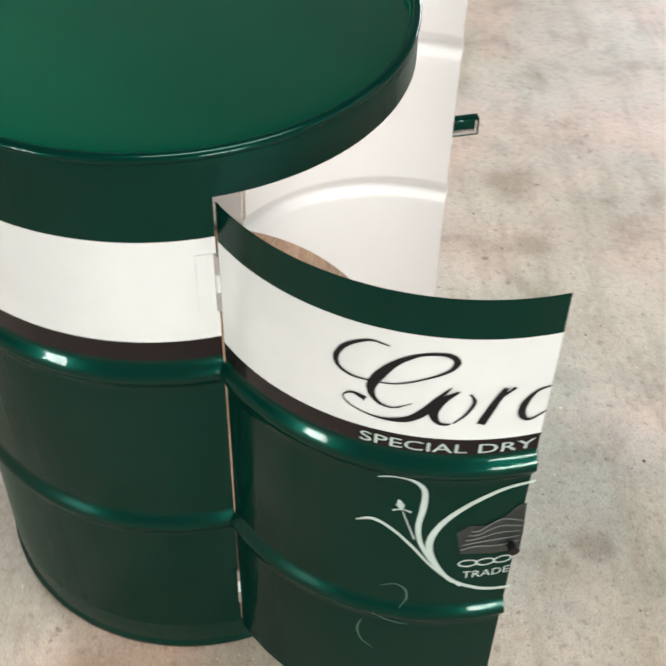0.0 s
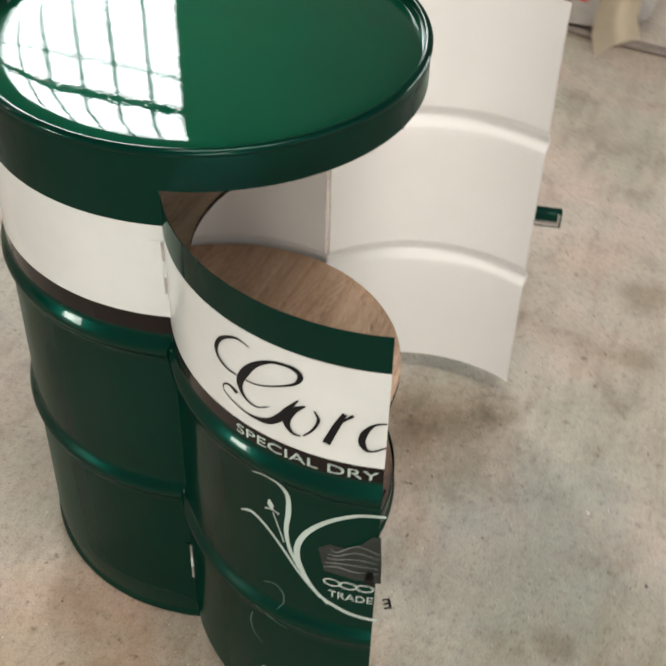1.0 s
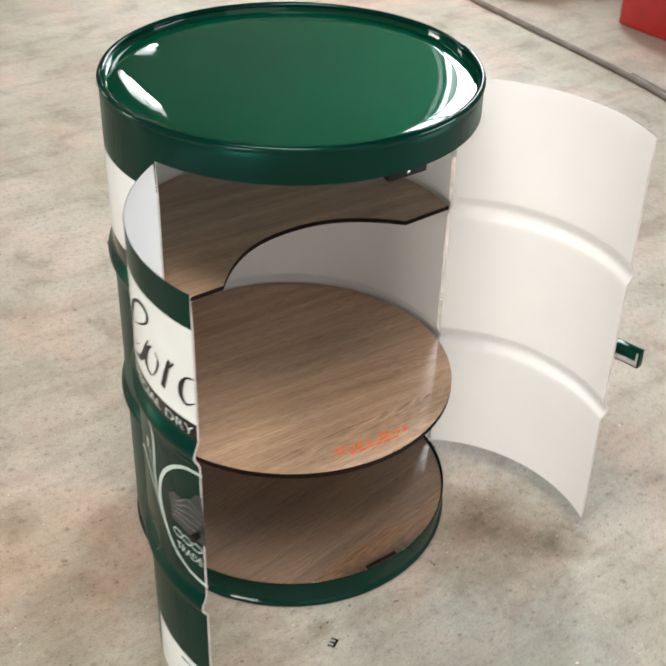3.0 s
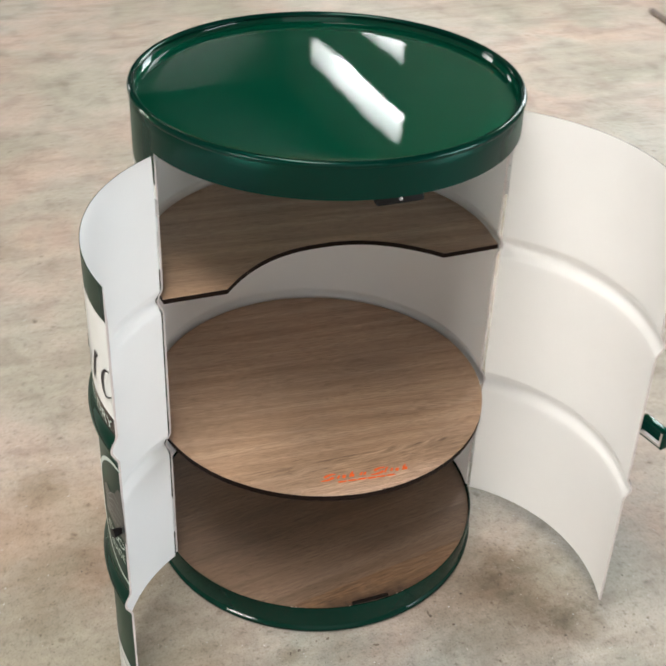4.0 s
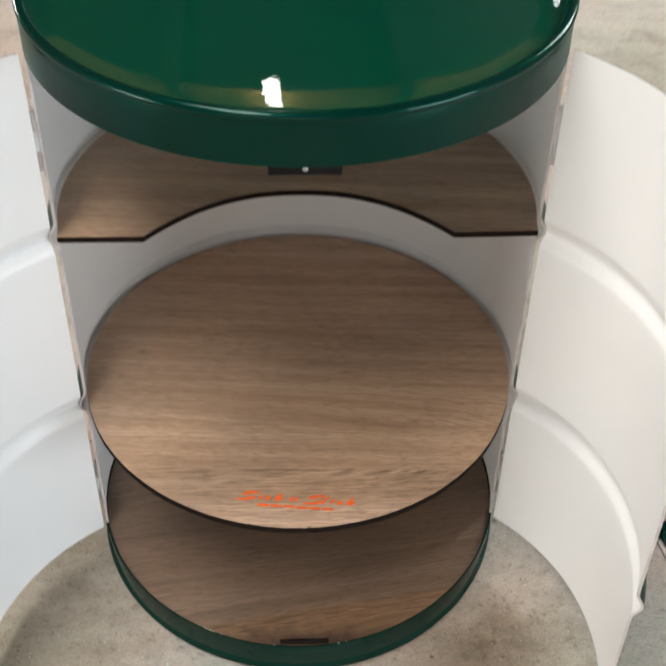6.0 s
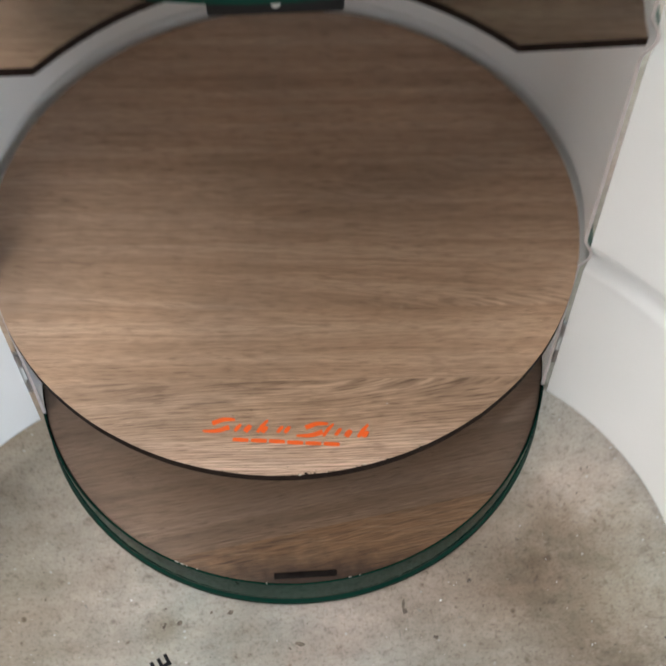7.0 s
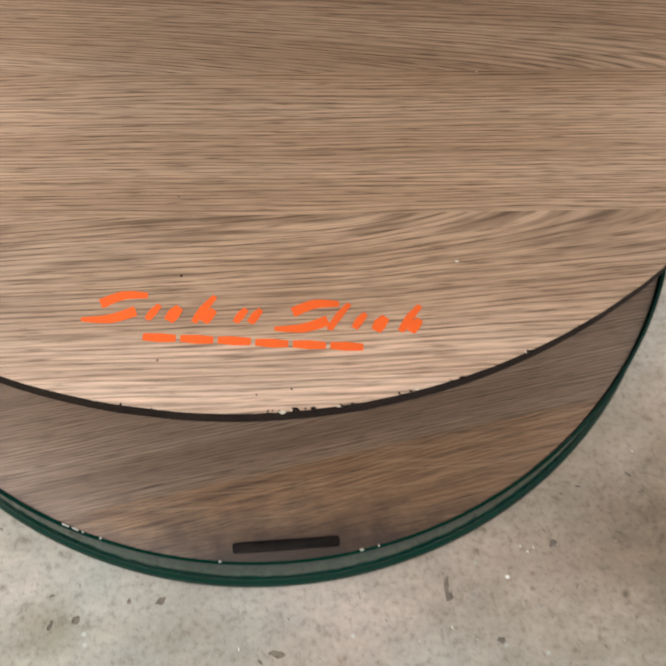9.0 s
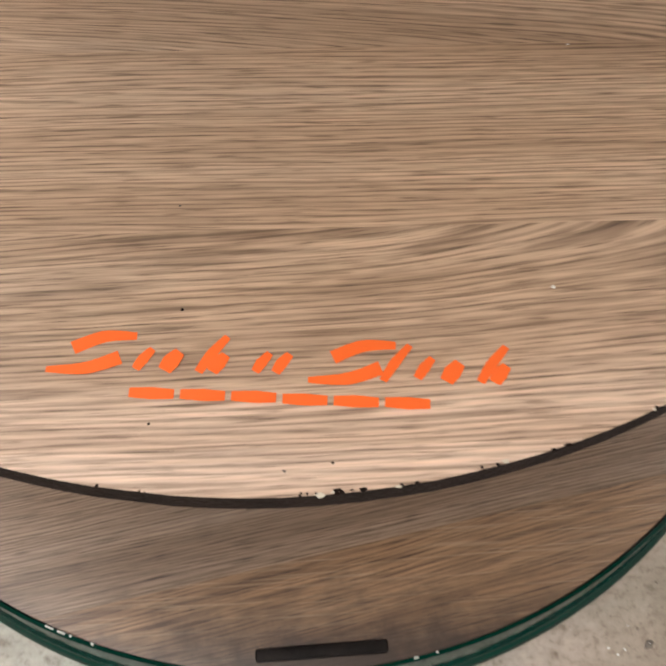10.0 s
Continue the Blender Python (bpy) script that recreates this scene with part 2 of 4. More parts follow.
def concrete(name, stains_and_shade):
    """Old workshop slab: warm grey, cloudy, worn pale patches, rust tints, pits, and brown stains and painted-in shade
    at given places.
    """
    m, nt, b = material(name, 0.62)
    b.inputs["Specular IOR Level"].default_value = 0.3
    v = coords(nt)
    big = noise_tex(nt, v, 1.3, 5, 0.55)
    mid = noise_tex(nt, v, 8, 6, 0.62, 0.4)
    small = noise_tex(nt, v, 75, 5, 0.68)
    tint = noise_tex(nt, v, 2.6, 4, 0.55, 0.6)
    col = ramp(nt, big, [(0.34, (0.350, 0.296, 0.240)), (0.5, (0.405, 0.352, 0.298)), (0.66, (0.450, 0.410, 0.362))])
    col = mix(nt, 0.85, col, ramp(nt, tint, [(0.36, (0.95, 1.0, 0.96)), (0.50, (1.0, 0.985, 0.96)), (0.64, (1.10, 0.95, 0.90))]), "MULTIPLY")
    col = mix(nt, 0.85, col, ramp(nt, mid, [(0.28, (0.68, 0.65, 0.61)), (0.46, (0.98, 0.985, 0.985)), (0.70, (1.15, 1.15, 1.15))]), "MULTIPLY")
    col = mix(nt, 0.95, col, ramp(nt, small, [(0.30, (0.66, 0.64, 0.61)), (0.44, (1, 1, 1)), (0.75, (1.14, 1.14, 1.14))]), "MULTIPLY")
    grain = noise_tex(nt, v, 260, 3, 0.6)
    col = mix(nt, 0.75, col, ramp(nt, grain, [(0.32, (0.70, 0.68, 0.65)), (0.45, (1, 1, 1)), (0.70, (1.16, 1.16, 1.16))]), "MULTIPLY")
    # scuff streaks
    sm = nt.nodes.new("ShaderNodeMapping")
    sm.inputs["Scale"].default_value = (3.0, 16.0, 1)
    sm.inputs["Rotation"].default_value = (0, 0, radians(28))
    nt.links.new(v, sm.inputs["Vector"])
    col = mix(nt, 0.55, col, ramp(nt, noise_tex(nt, sm.outputs["Vector"], 1.0, 5, 0.6), [(0.36, (0.80, 0.77, 0.73)), (0.48, (1, 1, 1)), (0.68, (1.1, 1.09, 1.08))]), "MULTIPLY")
    # dark pits and grit, two sizes
    for size, gate_scale, lo, hi in ((30.0, 4.5, 0.06, 0.24), (62.0, 6.0, 0.08, 0.26), (120.0, 9.0, 0.10, 0.30)):
        vor = nt.nodes.new("ShaderNodeTexVoronoi")
        vor.inputs["Scale"].default_value = size
        wv = nt.nodes.new("ShaderNodeMix")
        wv.data_type = "VECTOR"
        wv.inputs["Factor"].default_value = 0.02
        nt.links.new(v, wv.inputs["A"])
        wn2 = node(nt, "ShaderNodeTexNoise", Scale=40.0, Detail=2.0)
        nt.links.new(v, wn2.inputs["Vector"])
        nt.links.new(wn2.outputs["Color"], wv.inputs["B"])
        nt.links.new(wv.outputs["Result"], vor.inputs["Vector"])
        pit = ramp(nt, vor.outputs["Distance"], [(lo, (0.48, 0.45, 0.41)), (hi, (1, 1, 1))])
        pick = ramp(nt, vor.outputs["Color"], [(0.74, (0, 0, 0)), (0.78, (1, 1, 1))])
        gate = ramp(nt, noise_tex(nt, v, gate_scale, 3), [(0.45, (0, 0, 0)), (0.60, (1, 1, 1))])
        col = mix(nt, mix(nt, 1.0, pick, gate, "MULTIPLY"), col, mix(nt, 1.0, col, pit, "MULTIPLY"))
    # pale aggregate showing through
    vor = nt.nodes.new("ShaderNodeTexVoronoi")
    vor.inputs["Scale"].default_value = 150.0
    nt.links.new(v, vor.inputs["Vector"])
    dot = ramp(nt, vor.outputs["Distance"], [(0.16, (1, 1, 1)), (0.28, (0, 0, 0))])
    pick = ramp(nt, vor.outputs["Color"], [(0.86, (0, 0, 0)), (0.90, (0.75, 0.75, 0.75))])
    col = mix(nt, mix(nt, 1.0, dot, pick, "MULTIPLY"), col, (0.62, 0.60, 0.57))
    # soaked stains and shade put into the colour, with ragged edges
    rag = noise_tex(nt, v, 12, 10, 0.78)
    for (x, y, r, depth, tone) in stains_and_shade:
        d = nt.nodes.new("ShaderNodeVectorMath")
        d.operation = "DISTANCE"
        nt.links.new(v, d.inputs[0])
        d.inputs[1].default_value = (x, y, 0)
        k = nt.nodes.new("ShaderNodeMath")
        k.operation = "MULTIPLY_ADD"
        nt.links.new(rag, k.inputs[0])
        k.inputs[1].default_value = 2.2 * r
        nt.links.new(d.outputs["Value"], k.inputs[2])
        mask = ramp(nt, k.outputs[0], [(r * 1.55, (depth, depth, depth)), (r * 2.35, (0, 0, 0))])
        col = mix(nt, mask, col, mix(nt, 1.0, col, tone, "MULTIPLY"))
    nt.links.new(col, b.inputs["Base Color"])
    bump(nt, b, mix(nt, 0.5, mid, small), 0.45, 0.004)
    return m


BROWN = (0.50, 0.44, 0.34)
# the second to fourth also put soft shade into the floor's colour
STAINS_AND_SHADE = [(-0.44, 0.10, 0.20, 0.75, (0.80, 0.73, 0.64)), (-0.34, -0.30, 0.14, 0.7, (0.76, 0.72, 0.64)), (-0.75, -0.75, 0.55, 0.75, (0.80, 0.75, 0.68)), (0.02, -0.50, 0.30, 0.85, (0.74, 0.83, 0.87)), (0.235, -0.27, 0.17, 0.75, (0.66, 0.59, 0.52)), 
          (0.30, -0.30, 0.085, 0.55, BROWN), (0.33, -0.40, 0.05, 0.5, BROWN), (0.22, -0.275, 0.05, 0.45, BROWN), (0.27, -0.23, 0.04, 0.5, BROWN), (-0.13, -0.60, 0.032, 0.6, (0.62, 0.54, 0.51)),
          (-0.47, 0.22, 0.05, 0.35, (0.55, 0.45, 0.33)), (0.76, -0.60, 0.06, 0.5, BROWN), (0.57, -0.62, 0.04, 0.5, BROWN), (-0.15, -0.30, 0.02, 0.5, BROWN)]
GREEN = gloss_paint("green_enamel", (0.0010, 0.0300, 0.0210), 0.06, 0.06, 0.28, 1.40, 0.40, tint=(0.01, 0.35, 0.22), metal=0.45)
# ring enamel: darker base and rougher undercoat than the body's
RING_GREEN = gloss_paint("ring_green_enamel", (0.0010, 0.021, 0.0135), 0.06, 0.035, 0.35, 1.39, 0.55)
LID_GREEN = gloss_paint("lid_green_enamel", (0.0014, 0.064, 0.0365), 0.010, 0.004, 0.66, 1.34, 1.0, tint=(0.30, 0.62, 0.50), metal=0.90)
WHITE_OUT = gloss_paint("white_vinyl", (0.652, 0.675, 0.660), 0.03, 0.12, 0.6)
BLACK_BAND = gloss_paint("black_vinyl", (0.012, 0.009, 0.009), 0.03, 0.1, 0.6, 1.25)
WHITE_IN = plain("white_satin_paint", (0.83, 0.82, 0.797), 0.34, vary=0.02, scale=5)
EDGE = plain("bare_sheet_edge", (0.58, 0.52, 0.50), 0.4, 0.1, vary=0.15, scale=40)
STEEL = plain("zinc_steel", (0.62, 0.62, 0.62), 0.28, 0.9, vary=0.1, scale=40)
IRON = plain("dark_painted_iron", (0.05, 0.05, 0.052), 0.6, vary=0.2, scale=30)
BLACK = plain("black_plastic", (0.007, 0.006, 0.006), 0.5, vary=0.2, scale=60, sheen=0.12)
DULL_BLACK = plain("dusty_black_plastic", (0.013, 0.010, 0.009), 0.6, vary=0.4, scale=90, sheen=0.1)
DARK_EDGE = plain("dark_edge_banding", (0.014, 0.008, 0.006), 0.7, vary=0.3, scale=90, relief=0.3, sheen=0.06)
INK = plain("black_print", (0.010, 0.010, 0.011), 0.4, vary=0.1, sheen=0.1)
PALE = plain("pale_print", (0.44, 0.54, 0.50), 0.3, vary=0.06)
GREY_PRINT = plain("grey_print", (0.017, 0.024, 0.022), 0.35, vary=0.35, scale=60)
DIM_PRINT = plain("dim_grey_print", (0.20, 0.22, 0.215), 0.4, vary=0.2)
TENDRIL = plain("faint_green_print", (0.045, 0.12, 0.09), 0.3, vary=0.1)
ORANGE = plain("orange_vinyl", (0.93, 0.145, 0.022), 0.4, vary=0.04)
WOOD_MID = wood_laminate("oak_board", 2.6, 0.0, -0.190, 0.14, 1.0, 0.0, 0.8)
WOOD_TOP = wood_laminate("oak_board_upper", 4.0, 3.1, -0.5, 0.1)
# tone 0.48 puts the shade at the drum's foot into this board's colour
WOOD_LOW_SHADED = wood_laminate("oak_board_lower_shaded", -9.0, 5.7, -0.222, 0.06, 0.48, 0.5, dark_patch=(0.018, -0.290, 0.056))
CONCRETE = concrete("concrete", STAINS_AND_SHADE)
WALL = plain("painted_blockwork", (0.21, 0.215, 0.20), 0.8, vary=0.12, scale=3, relief=0.3)
WALL_EAST = plain("light_painted_blockwork", (0.25, 0.255, 0.245), 0.8, vary=0.12, scale=3, relief=0.3)
GLOW, _, glow_shader = material("lit_diffuser", 0.4)
glow_shader.inputs["Emission Color"].default_value = (1.0, 0.97, 0.88, 1)
glow_shader.inputs["Emission Strength"].default_value = 60.0
PLY = plain("yellowed_ceiling_board", (0.52, 0.38, 0.10), 0.6, vary=0.15, scale=5)
DARK_SHEET = plain("dark_wall_sheet", (0.075, 0.08, 0.075), 0.7, vary=0.15, scale=2)
CEILING = plain("ceiling_sheet", (0.07, 0.073, 0.07), 0.7, vary=0.1, scale=2)
OIL = plain("oil_stain", (0.07, 0.062, 0.056), 0.5, vary=0.35, scale=50)
HOSE = plain("brown_rubber", (0.20, 0.165, 0.145), 0.55, vary=0.25, scale=20)
SACK = plain("woven_white_sack", (0.66, 0.62, 0.55), 0.75, vary=0.14, scale=12, relief=0.4)
BLUE_PRINT = plain("blue_print", (0.030, 0.035, 0.16), 0.6, vary=0.2)
RED_PRINT = plain("red_print", (0.50, 0.03, 0.03), 0.6, vary=0.2)
FILM = plain("dusty_grey_film", (0.34, 0.30, 0.265), 0.35, vary=0.2, scale=16, relief=0.4)
RED = plain("red_enamel", (0.36, 0.018, 0.018), 0.35, vary=0.15)
BRISTLE = plain("broom_corn", (0.13, 0.085, 0.05), 0.7, vary=0.35, scale=30)
CARD = plain("buff_cardboard", (0.60, 0.53, 0.42), 0.8, vary=0.12, scale=9)
PIT = plain("pit_shadowed_grit", (0.155, 0.126, 0.100), 0.85, vary=0.5, scale=160)
GREY_FLECK = plain("grey_aggregate", (0.285, 0.252, 0.215), 0.75, vary=0.16, scale=220)
CHIP = plain("pale_chip", (0.75, 0.73, 0.70), 0.6, vary=0.1)

# ---- mesh helpers ----


def obj(name, bm, mats, smooth=True):
    me = bpy.data.meshes.new(name)
    if all(len(e.link_faces) == 2 for e in bm.edges):
        bmesh.ops.recalc_face_normals(bm, faces=bm.faces)
    bm.normal_update()
    bm.to_mesh(me)
    bm.free()
    for m in (mats if isinstance(mats, (list, tuple)) else [mats]):
        me.materials.append(m)
    for p in me.polygons:
        p.use_smooth = smooth
    if smooth:
        me.set_sharp_from_angle(angle=radians(38))
    return new(name, me)


def part(name, bm, mats, parent, label="", smooth=True):
    ob = obj(name, bm, mats, smooth)
    ob.parent = parent
    if label:
        tagged(ob, label)
    return ob


def thing(name, label, category, at=(0, 0, 0), group=""):
    e = new(name)
    e.location = at
    e.empty_display_size = 0.1
    return tagged(e, label, category, group)


def box(bm, lo, hi, bevel=0.0, mat=0, m=None):
    r = bmesh.ops.create_cube(bm, size=1.0)
    vs = r["verts"]
    for v in vs:
        v.co = Vector([lo[i] + (v.co[i] + 0.5) * (hi[i] - lo[i]) for i in range(3)])
    if bevel:
        es = list({e for v in vs for e in v.link_edges})
        out = bmesh.ops.bevel(bm, geom=es, offset=bevel, segments=2, profile=0.5, affect="EDGES")
        vs = list({v for f in out["faces"] for v in f.verts} | {v for v in vs if v.is_valid})
    if m is not None:
        bmesh.ops.transform(bm, matrix=m, verts=vs)
    for f in {f for v in vs for f in v.link_faces}:
        f.material_index = mat
    return vs


def lathe_arc(bm, profile, centre, a0, a1, n, mats=None, closed=False, loop=False):
    """Sweep (radius, z) points round centre from a0 to a1 degrees. loop: the profile is a ring; closed: the sweep is a full turn."""
    rings = []
    count = n if closed else n + 1
    for i in range(count):
        a = radians(a0 + (a1 - a0) * i / n)
        ca, sa = math.cos(a), math.sin(a)
        rings.append([bm.verts.new((centre[0] + r * ca, centre[1] + r * sa, z)) for r, z in profile])
    k = len(profile)
    for i in range(n):
        p, q = rings[i], rings[(i + 1) % count]
        for j in range(k if loop else k - 1):
            f = bm.faces.new((p[j], q[j], q[(j + 1) % k], p[(j + 1) % k]))
            if mats:
                f.material_index = mats[j]
    if loop and not closed:
        for cap in (rings[0][::-1], rings[-1]):
            f = bm.faces.new(cap)
            f.material_index = 4 if mats else 0
    return rings


def hoop_bulge(z, centres=(0.295, 0.563)):
    d = 0.0
    for c in centres:
        u = abs(z - c) / 0.021
        if u < 1:
            d = max(d, 0.0085 * (0.5 + 0.5 * math.cos(math.pi * u)) ** 0.8)
    return d


def sheet_profile(z0, z1, r, thick, bands):
    """A closed ring of (radius, z): outer face upwards, inner face downwards, and the material of each step."""
    zs = {z0, z1}
    for c in (0.295, 0.563):
        zs |= {c + 0.021 * k / 6 for k in range(-6, 7)}
    zs |= {b[0] for b in bands}
    zs |= {z0 + (z1 - z0) * k / 14 for k in range(15)}
    zs = sorted(z for z in zs if z0 - 1e-6 <= z <= z1 + 1e-6)
    clean = [zs[0]]
    for z in zs[1:]:
        if z - clean[-1] > 0.0006:
            clean.append(z)
    zs = clean
    prof = [(r + hoop_bulge(z), z) for z in zs]
    mats = []
    for a, b in zip(zs, zs[1:]):
        zm = (a + b) / 2
        mats.append(next(mi for top, mi in bands if zm <= top))
    mats.append(0)
    inner = [(r - (0.0009 if z == z1 else thick) + hoop_bulge(z), z) for z in reversed(zs)]
    mats += [3] * (len(zs) - 1) + [4]
    return prof + inner, mats


def ribbon(bm, pts, widths, place, n=10, mat=0):
    """A smooth flat stroke through (u, v) points with a width at each, laid on a surface by place(u, v)."""
    P = [Vector((p[0], p[1], 0)) for p in pts]
    line, wid = [], []
    for i in range(len(P) - 1):
        p0, p1, p2, p3 = P[max(i - 1, 0)], P[i], P[i + 1], P[min(i + 2, len(P) - 1)]
        for k in range(n):
            t = k / n
            line.append(0.5 * ((2 * p1) + (p2 - p0) * t + (2 * p0 - 5 * p1 + 4 * p2 - p3) * t * t + (3 * p1 - p0 - 3 * p2 + p3) * t ** 3))
            wid.append(widths[i] * (1 - t) + widths[i + 1] * t)
    line.append(P[-1])
    wid.append(widths[-1])
    prev = None
    for i, p in enumerate(line):
        d = (line[min(i + 1, len(line) - 1)] - line[max(i - 1, 0)]).normalized()
        nrm = Vector((-d.y, d.x, 0)) * wid[i] / 2
        cur = (bm.verts.new(place(*(p + nrm).xy)), bm.verts.new(place(*(p - nrm).xy)))
        if prev:
            f = bm.faces.new((prev[0], prev[1], cur[1], cur[0]))
            f.material_index = mat
        prev = cur


def blob(bm, outline, place, mat=0, steps=3):
    """A filled shape from an outline of (u, v) points."""
    vs = [bm.verts.new(place(u, v)) for u, v in outline]
    c = bm.verts.new(place(sum(p[0] for p in outline) / len(outline), sum(p[1] for p in outline) / len(outline)))
    for i in range(len(vs)):
        f = bm.faces.new((c, vs[i], vs[(i + 1) % len(vs)]))
        f.material_index = mat


def lettering(bm, text, size, place, u0, v0, width, shear=0.0, bold=0.0):
    """Letters of the built-in font laid on a surface by place(u, v), stretched to the given width."""
    cu = bpy.data.curves.new("letters", "FONT")
    cu.body, cu.size, cu.shear, cu.offset = text, size, shear, bold
    cu.resolution_u = 3
    tmp = new("letters", cu)
    me = bpy.data.meshes.new_from_object(tmp.evaluated_get(bpy.context.evaluated_depsgraph_get()))
    bpy.data.objects.remove(tmp)
    bpy.data.curves.remove(cu)
    xs = [v.co.x for v in me.vertices]
    lo, hi = min(xs), max(xs)
    vs = [bm.verts.new(place(u0 + (v.co.x - lo) / (hi - lo) * width, v0 + v.co.y)) for v in me.vertices]
    for p in me.polygons:
        try:
            bm.faces.new([vs[i] for i in p.vertices])
        except ValueError:
            pass
    bpy.data.meshes.remove(me)


# ---- the hall ----
X0, X1, Y0, Y1, ZC = -4.6, WX, -5.6, 9.0, 4.6
bm = bmesh.new()
nx, ny = 38, 73
grid = [[bm.verts.new((X0 - 0.3 + (X1 - X0 + 0.6) * i / nx, Y0 - 0.3 + (Y1 - Y0 + 0.6) * j / ny, 0)) for j in range(ny + 1)] for i in range(nx + 1)]
for i in range(nx):
    for j in range(ny):
        bm.faces.new((grid[i][j], grid[i + 1][j], grid[i + 1][j + 1], grid[i][j + 1]))
tagged(obj("floor", bm, CONCRETE), "worn warm-grey concrete workshop floor with stains, pits and painted-in shade", "floor", kind="structure")


def wall_with_holes(name, label, axis, at, thick, lo, hi, top, holes, paint=WALL):
    """A wall along one axis, from lo to hi and up to top, with rectangular holes (a, b, z0, z1) that go through it."""
    bm = bmesh.new()
    us = sorted({lo, hi, *[h[0] for h in holes], *[h[1] for h in holes]})
    zs = sorted({0.0, top, *[h[2] for h in holes], *[h[3] for h in holes]})
    for a, b in zip(us, us[1:]):
        for c, d in zip(zs, zs[1:]):
            um, zm = (a + b) / 2, (c + d) / 2
            if any(h[0] < um < h[1] and h[2] < zm < h[3] for h in holes):
                continue
            if axis == "y":
                box(bm, (at, a, c), (at + thick, b, d))
            else:
                box(bm, (a, at, c), (b, at + thick, d))
    bmesh.ops.remove_doubles(bm, verts=bm.verts, dist=1e-5)
    return tagged(obj(name, bm, paint, False), label, "wall", kind="structure")


WIN = (1.62, 2.92, 1.15, 3.55)
STRIP = (6.1, 8.15, 3.82, 4.09)
VENT = (6.15, 6.95, 3.18, 3.38)
# unseen gaps cut for the added east and south fill lamps
EAST_GAP = (-3.75, -1.45, 0.0, 1.12)
SOUTH_GAP = (-3.4, 1.0, 0.0, 3.7)
wall_with_holes("wall_east", "grey painted workshop wall with a barred window", "y", X1, 0.25, Y0, Y1, ZC, [WIN, STRIP, VENT, EAST_GAP], WALL_EAST)
wall_with_holes("wall_west", "grey painted workshop wall with a window", "y", X0 - 0.25, 0.25, Y0, Y1, ZC, [(-3.30, -1.60, 0.08, 0.64), (4.15, 5.65, 0.50, 1.36)])
wall_with_holes("wall_north", "dark sheeted workshop wall with a window", "x", Y1, 0.25, X0 - 0.25, X1 + 0.25, ZC, [(-3.15, -1.65, 1.55, 3.05)], DARK_SHEET)
bm = bmesh.new()
box(bm, (1.50, Y1 - 0.03, 2.2), (X1 - 0.05, Y1 - 0.002, ZC - 0.02), 0.004)
tagged(obj("wall_panel", bm, WALL_EAST, False), "light grey painted board on the wall", "wall panel", kind="structure")
wall_with_holes("wall_south", "grey painted workshop wall, unseen, with a gap for an added lamp", "x", Y0 - 0.25, 0.25, X0 - 0.25, X1 + 0.25, ZC, [SOUTH_GAP])
bm = bmesh.new()
RL = (-1.70, -0.60, -2.9, 0.3)     # roof light opening
for lo, hi in (((X0 - 0.25, Y0 - 0.25), (X1 + 0.25, RL[2])), ((X0 - 0.25, RL[3]), (X1 + 0.25, Y1 + 0.25)), ((X0 - 0.25, RL[2]), (RL[0], RL[3])), ((RL[1], RL[2]), (X1 + 0.25, RL[3]))):
    box(bm, (*lo, ZC), (*hi, ZC + 0.2))
for a, b in ((-2.55, -0.86), (-0.74, 0.86), (0.98, 2.95)):
    box(bm, (a, 3.9, ZC - 0.03), (b, 5.95, ZC), mat=1)
for x in (-0.80, 0.92):
    box(bm, (x - 0.06, 4.2, ZC - 0.14), (x + 0.06, Y1, ZC - 0.002))
tagged(obj("ceiling", bm, [CEILING, PLY], False), "dark grey sheeted workshop ceiling", "ceiling", kind="structure")

# strip light under the yellowed ceiling boards
batten = thing("ceiling_light", "white strip light with a long glowing diffuser under the ceiling", "ceiling light", (-0.055, 5.2, ZC - 0.03))
bm = bmesh.new()
box(bm, (-0.05, -0.94, -0.06), (0.05, 0.94, 0.0), 0.006)
part("housing", bm, WHITE_IN, batten, "white metal housing")
bm = bmesh.new()
box(bm, (-0.058, -0.91, -0.10), (0.058, 0.91, -0.0605), 0.012)
part("diffuser", bm, GLOW, batten, "glowing white diffuser")

# barred window
win = thing("window_1", "tall steel window with thin vertical bars and a transom", "window", (X1 + 0.1, 0, 0))
win["kind"] = "structure"
bm = bmesh.new()
for lo, hi in (((-0.03, WIN[0], WIN[2]), (0.03, WIN[0] + 0.035, WIN[3])), ((-0.03, WIN[1] - 0.035, WIN[2]), (0.03, WIN[1], WIN[3])),
               ((-0.03, WIN[0] + 0.035, WIN[2]), (0.03, WIN[1] - 0.035, WIN[2] + 0.035)), ((-0.03, WIN[0] + 0.035, WIN[3] - 0.035), (0.03, WIN[1] - 0.035, WIN[3]))):
    box(bm, lo, hi, 0.004)
part("window_frame", bm, STEEL, win)
for z0, z1, dx in ((2.872, 2.882, 0.005), (3.06, 3.10, 0.012)):
    bm = bmesh.new()
    box(bm, (-dx, WIN[0] + 0.035, z0), (dx, WIN[1] - 0.035, z1), 0.002)
    part("transom", bm, IRON, win)
for k in range(6):
    y = WIN[0] + (WIN[1] - WIN[0]) * (k + 1) / 7
    bm = bmesh.new()
    box(bm, (-0.05, y - 0.009, WIN[2]), (-0.040, y + 0.009, WIN[3]), 0.001)
    part("bar", bm, IRON, win)

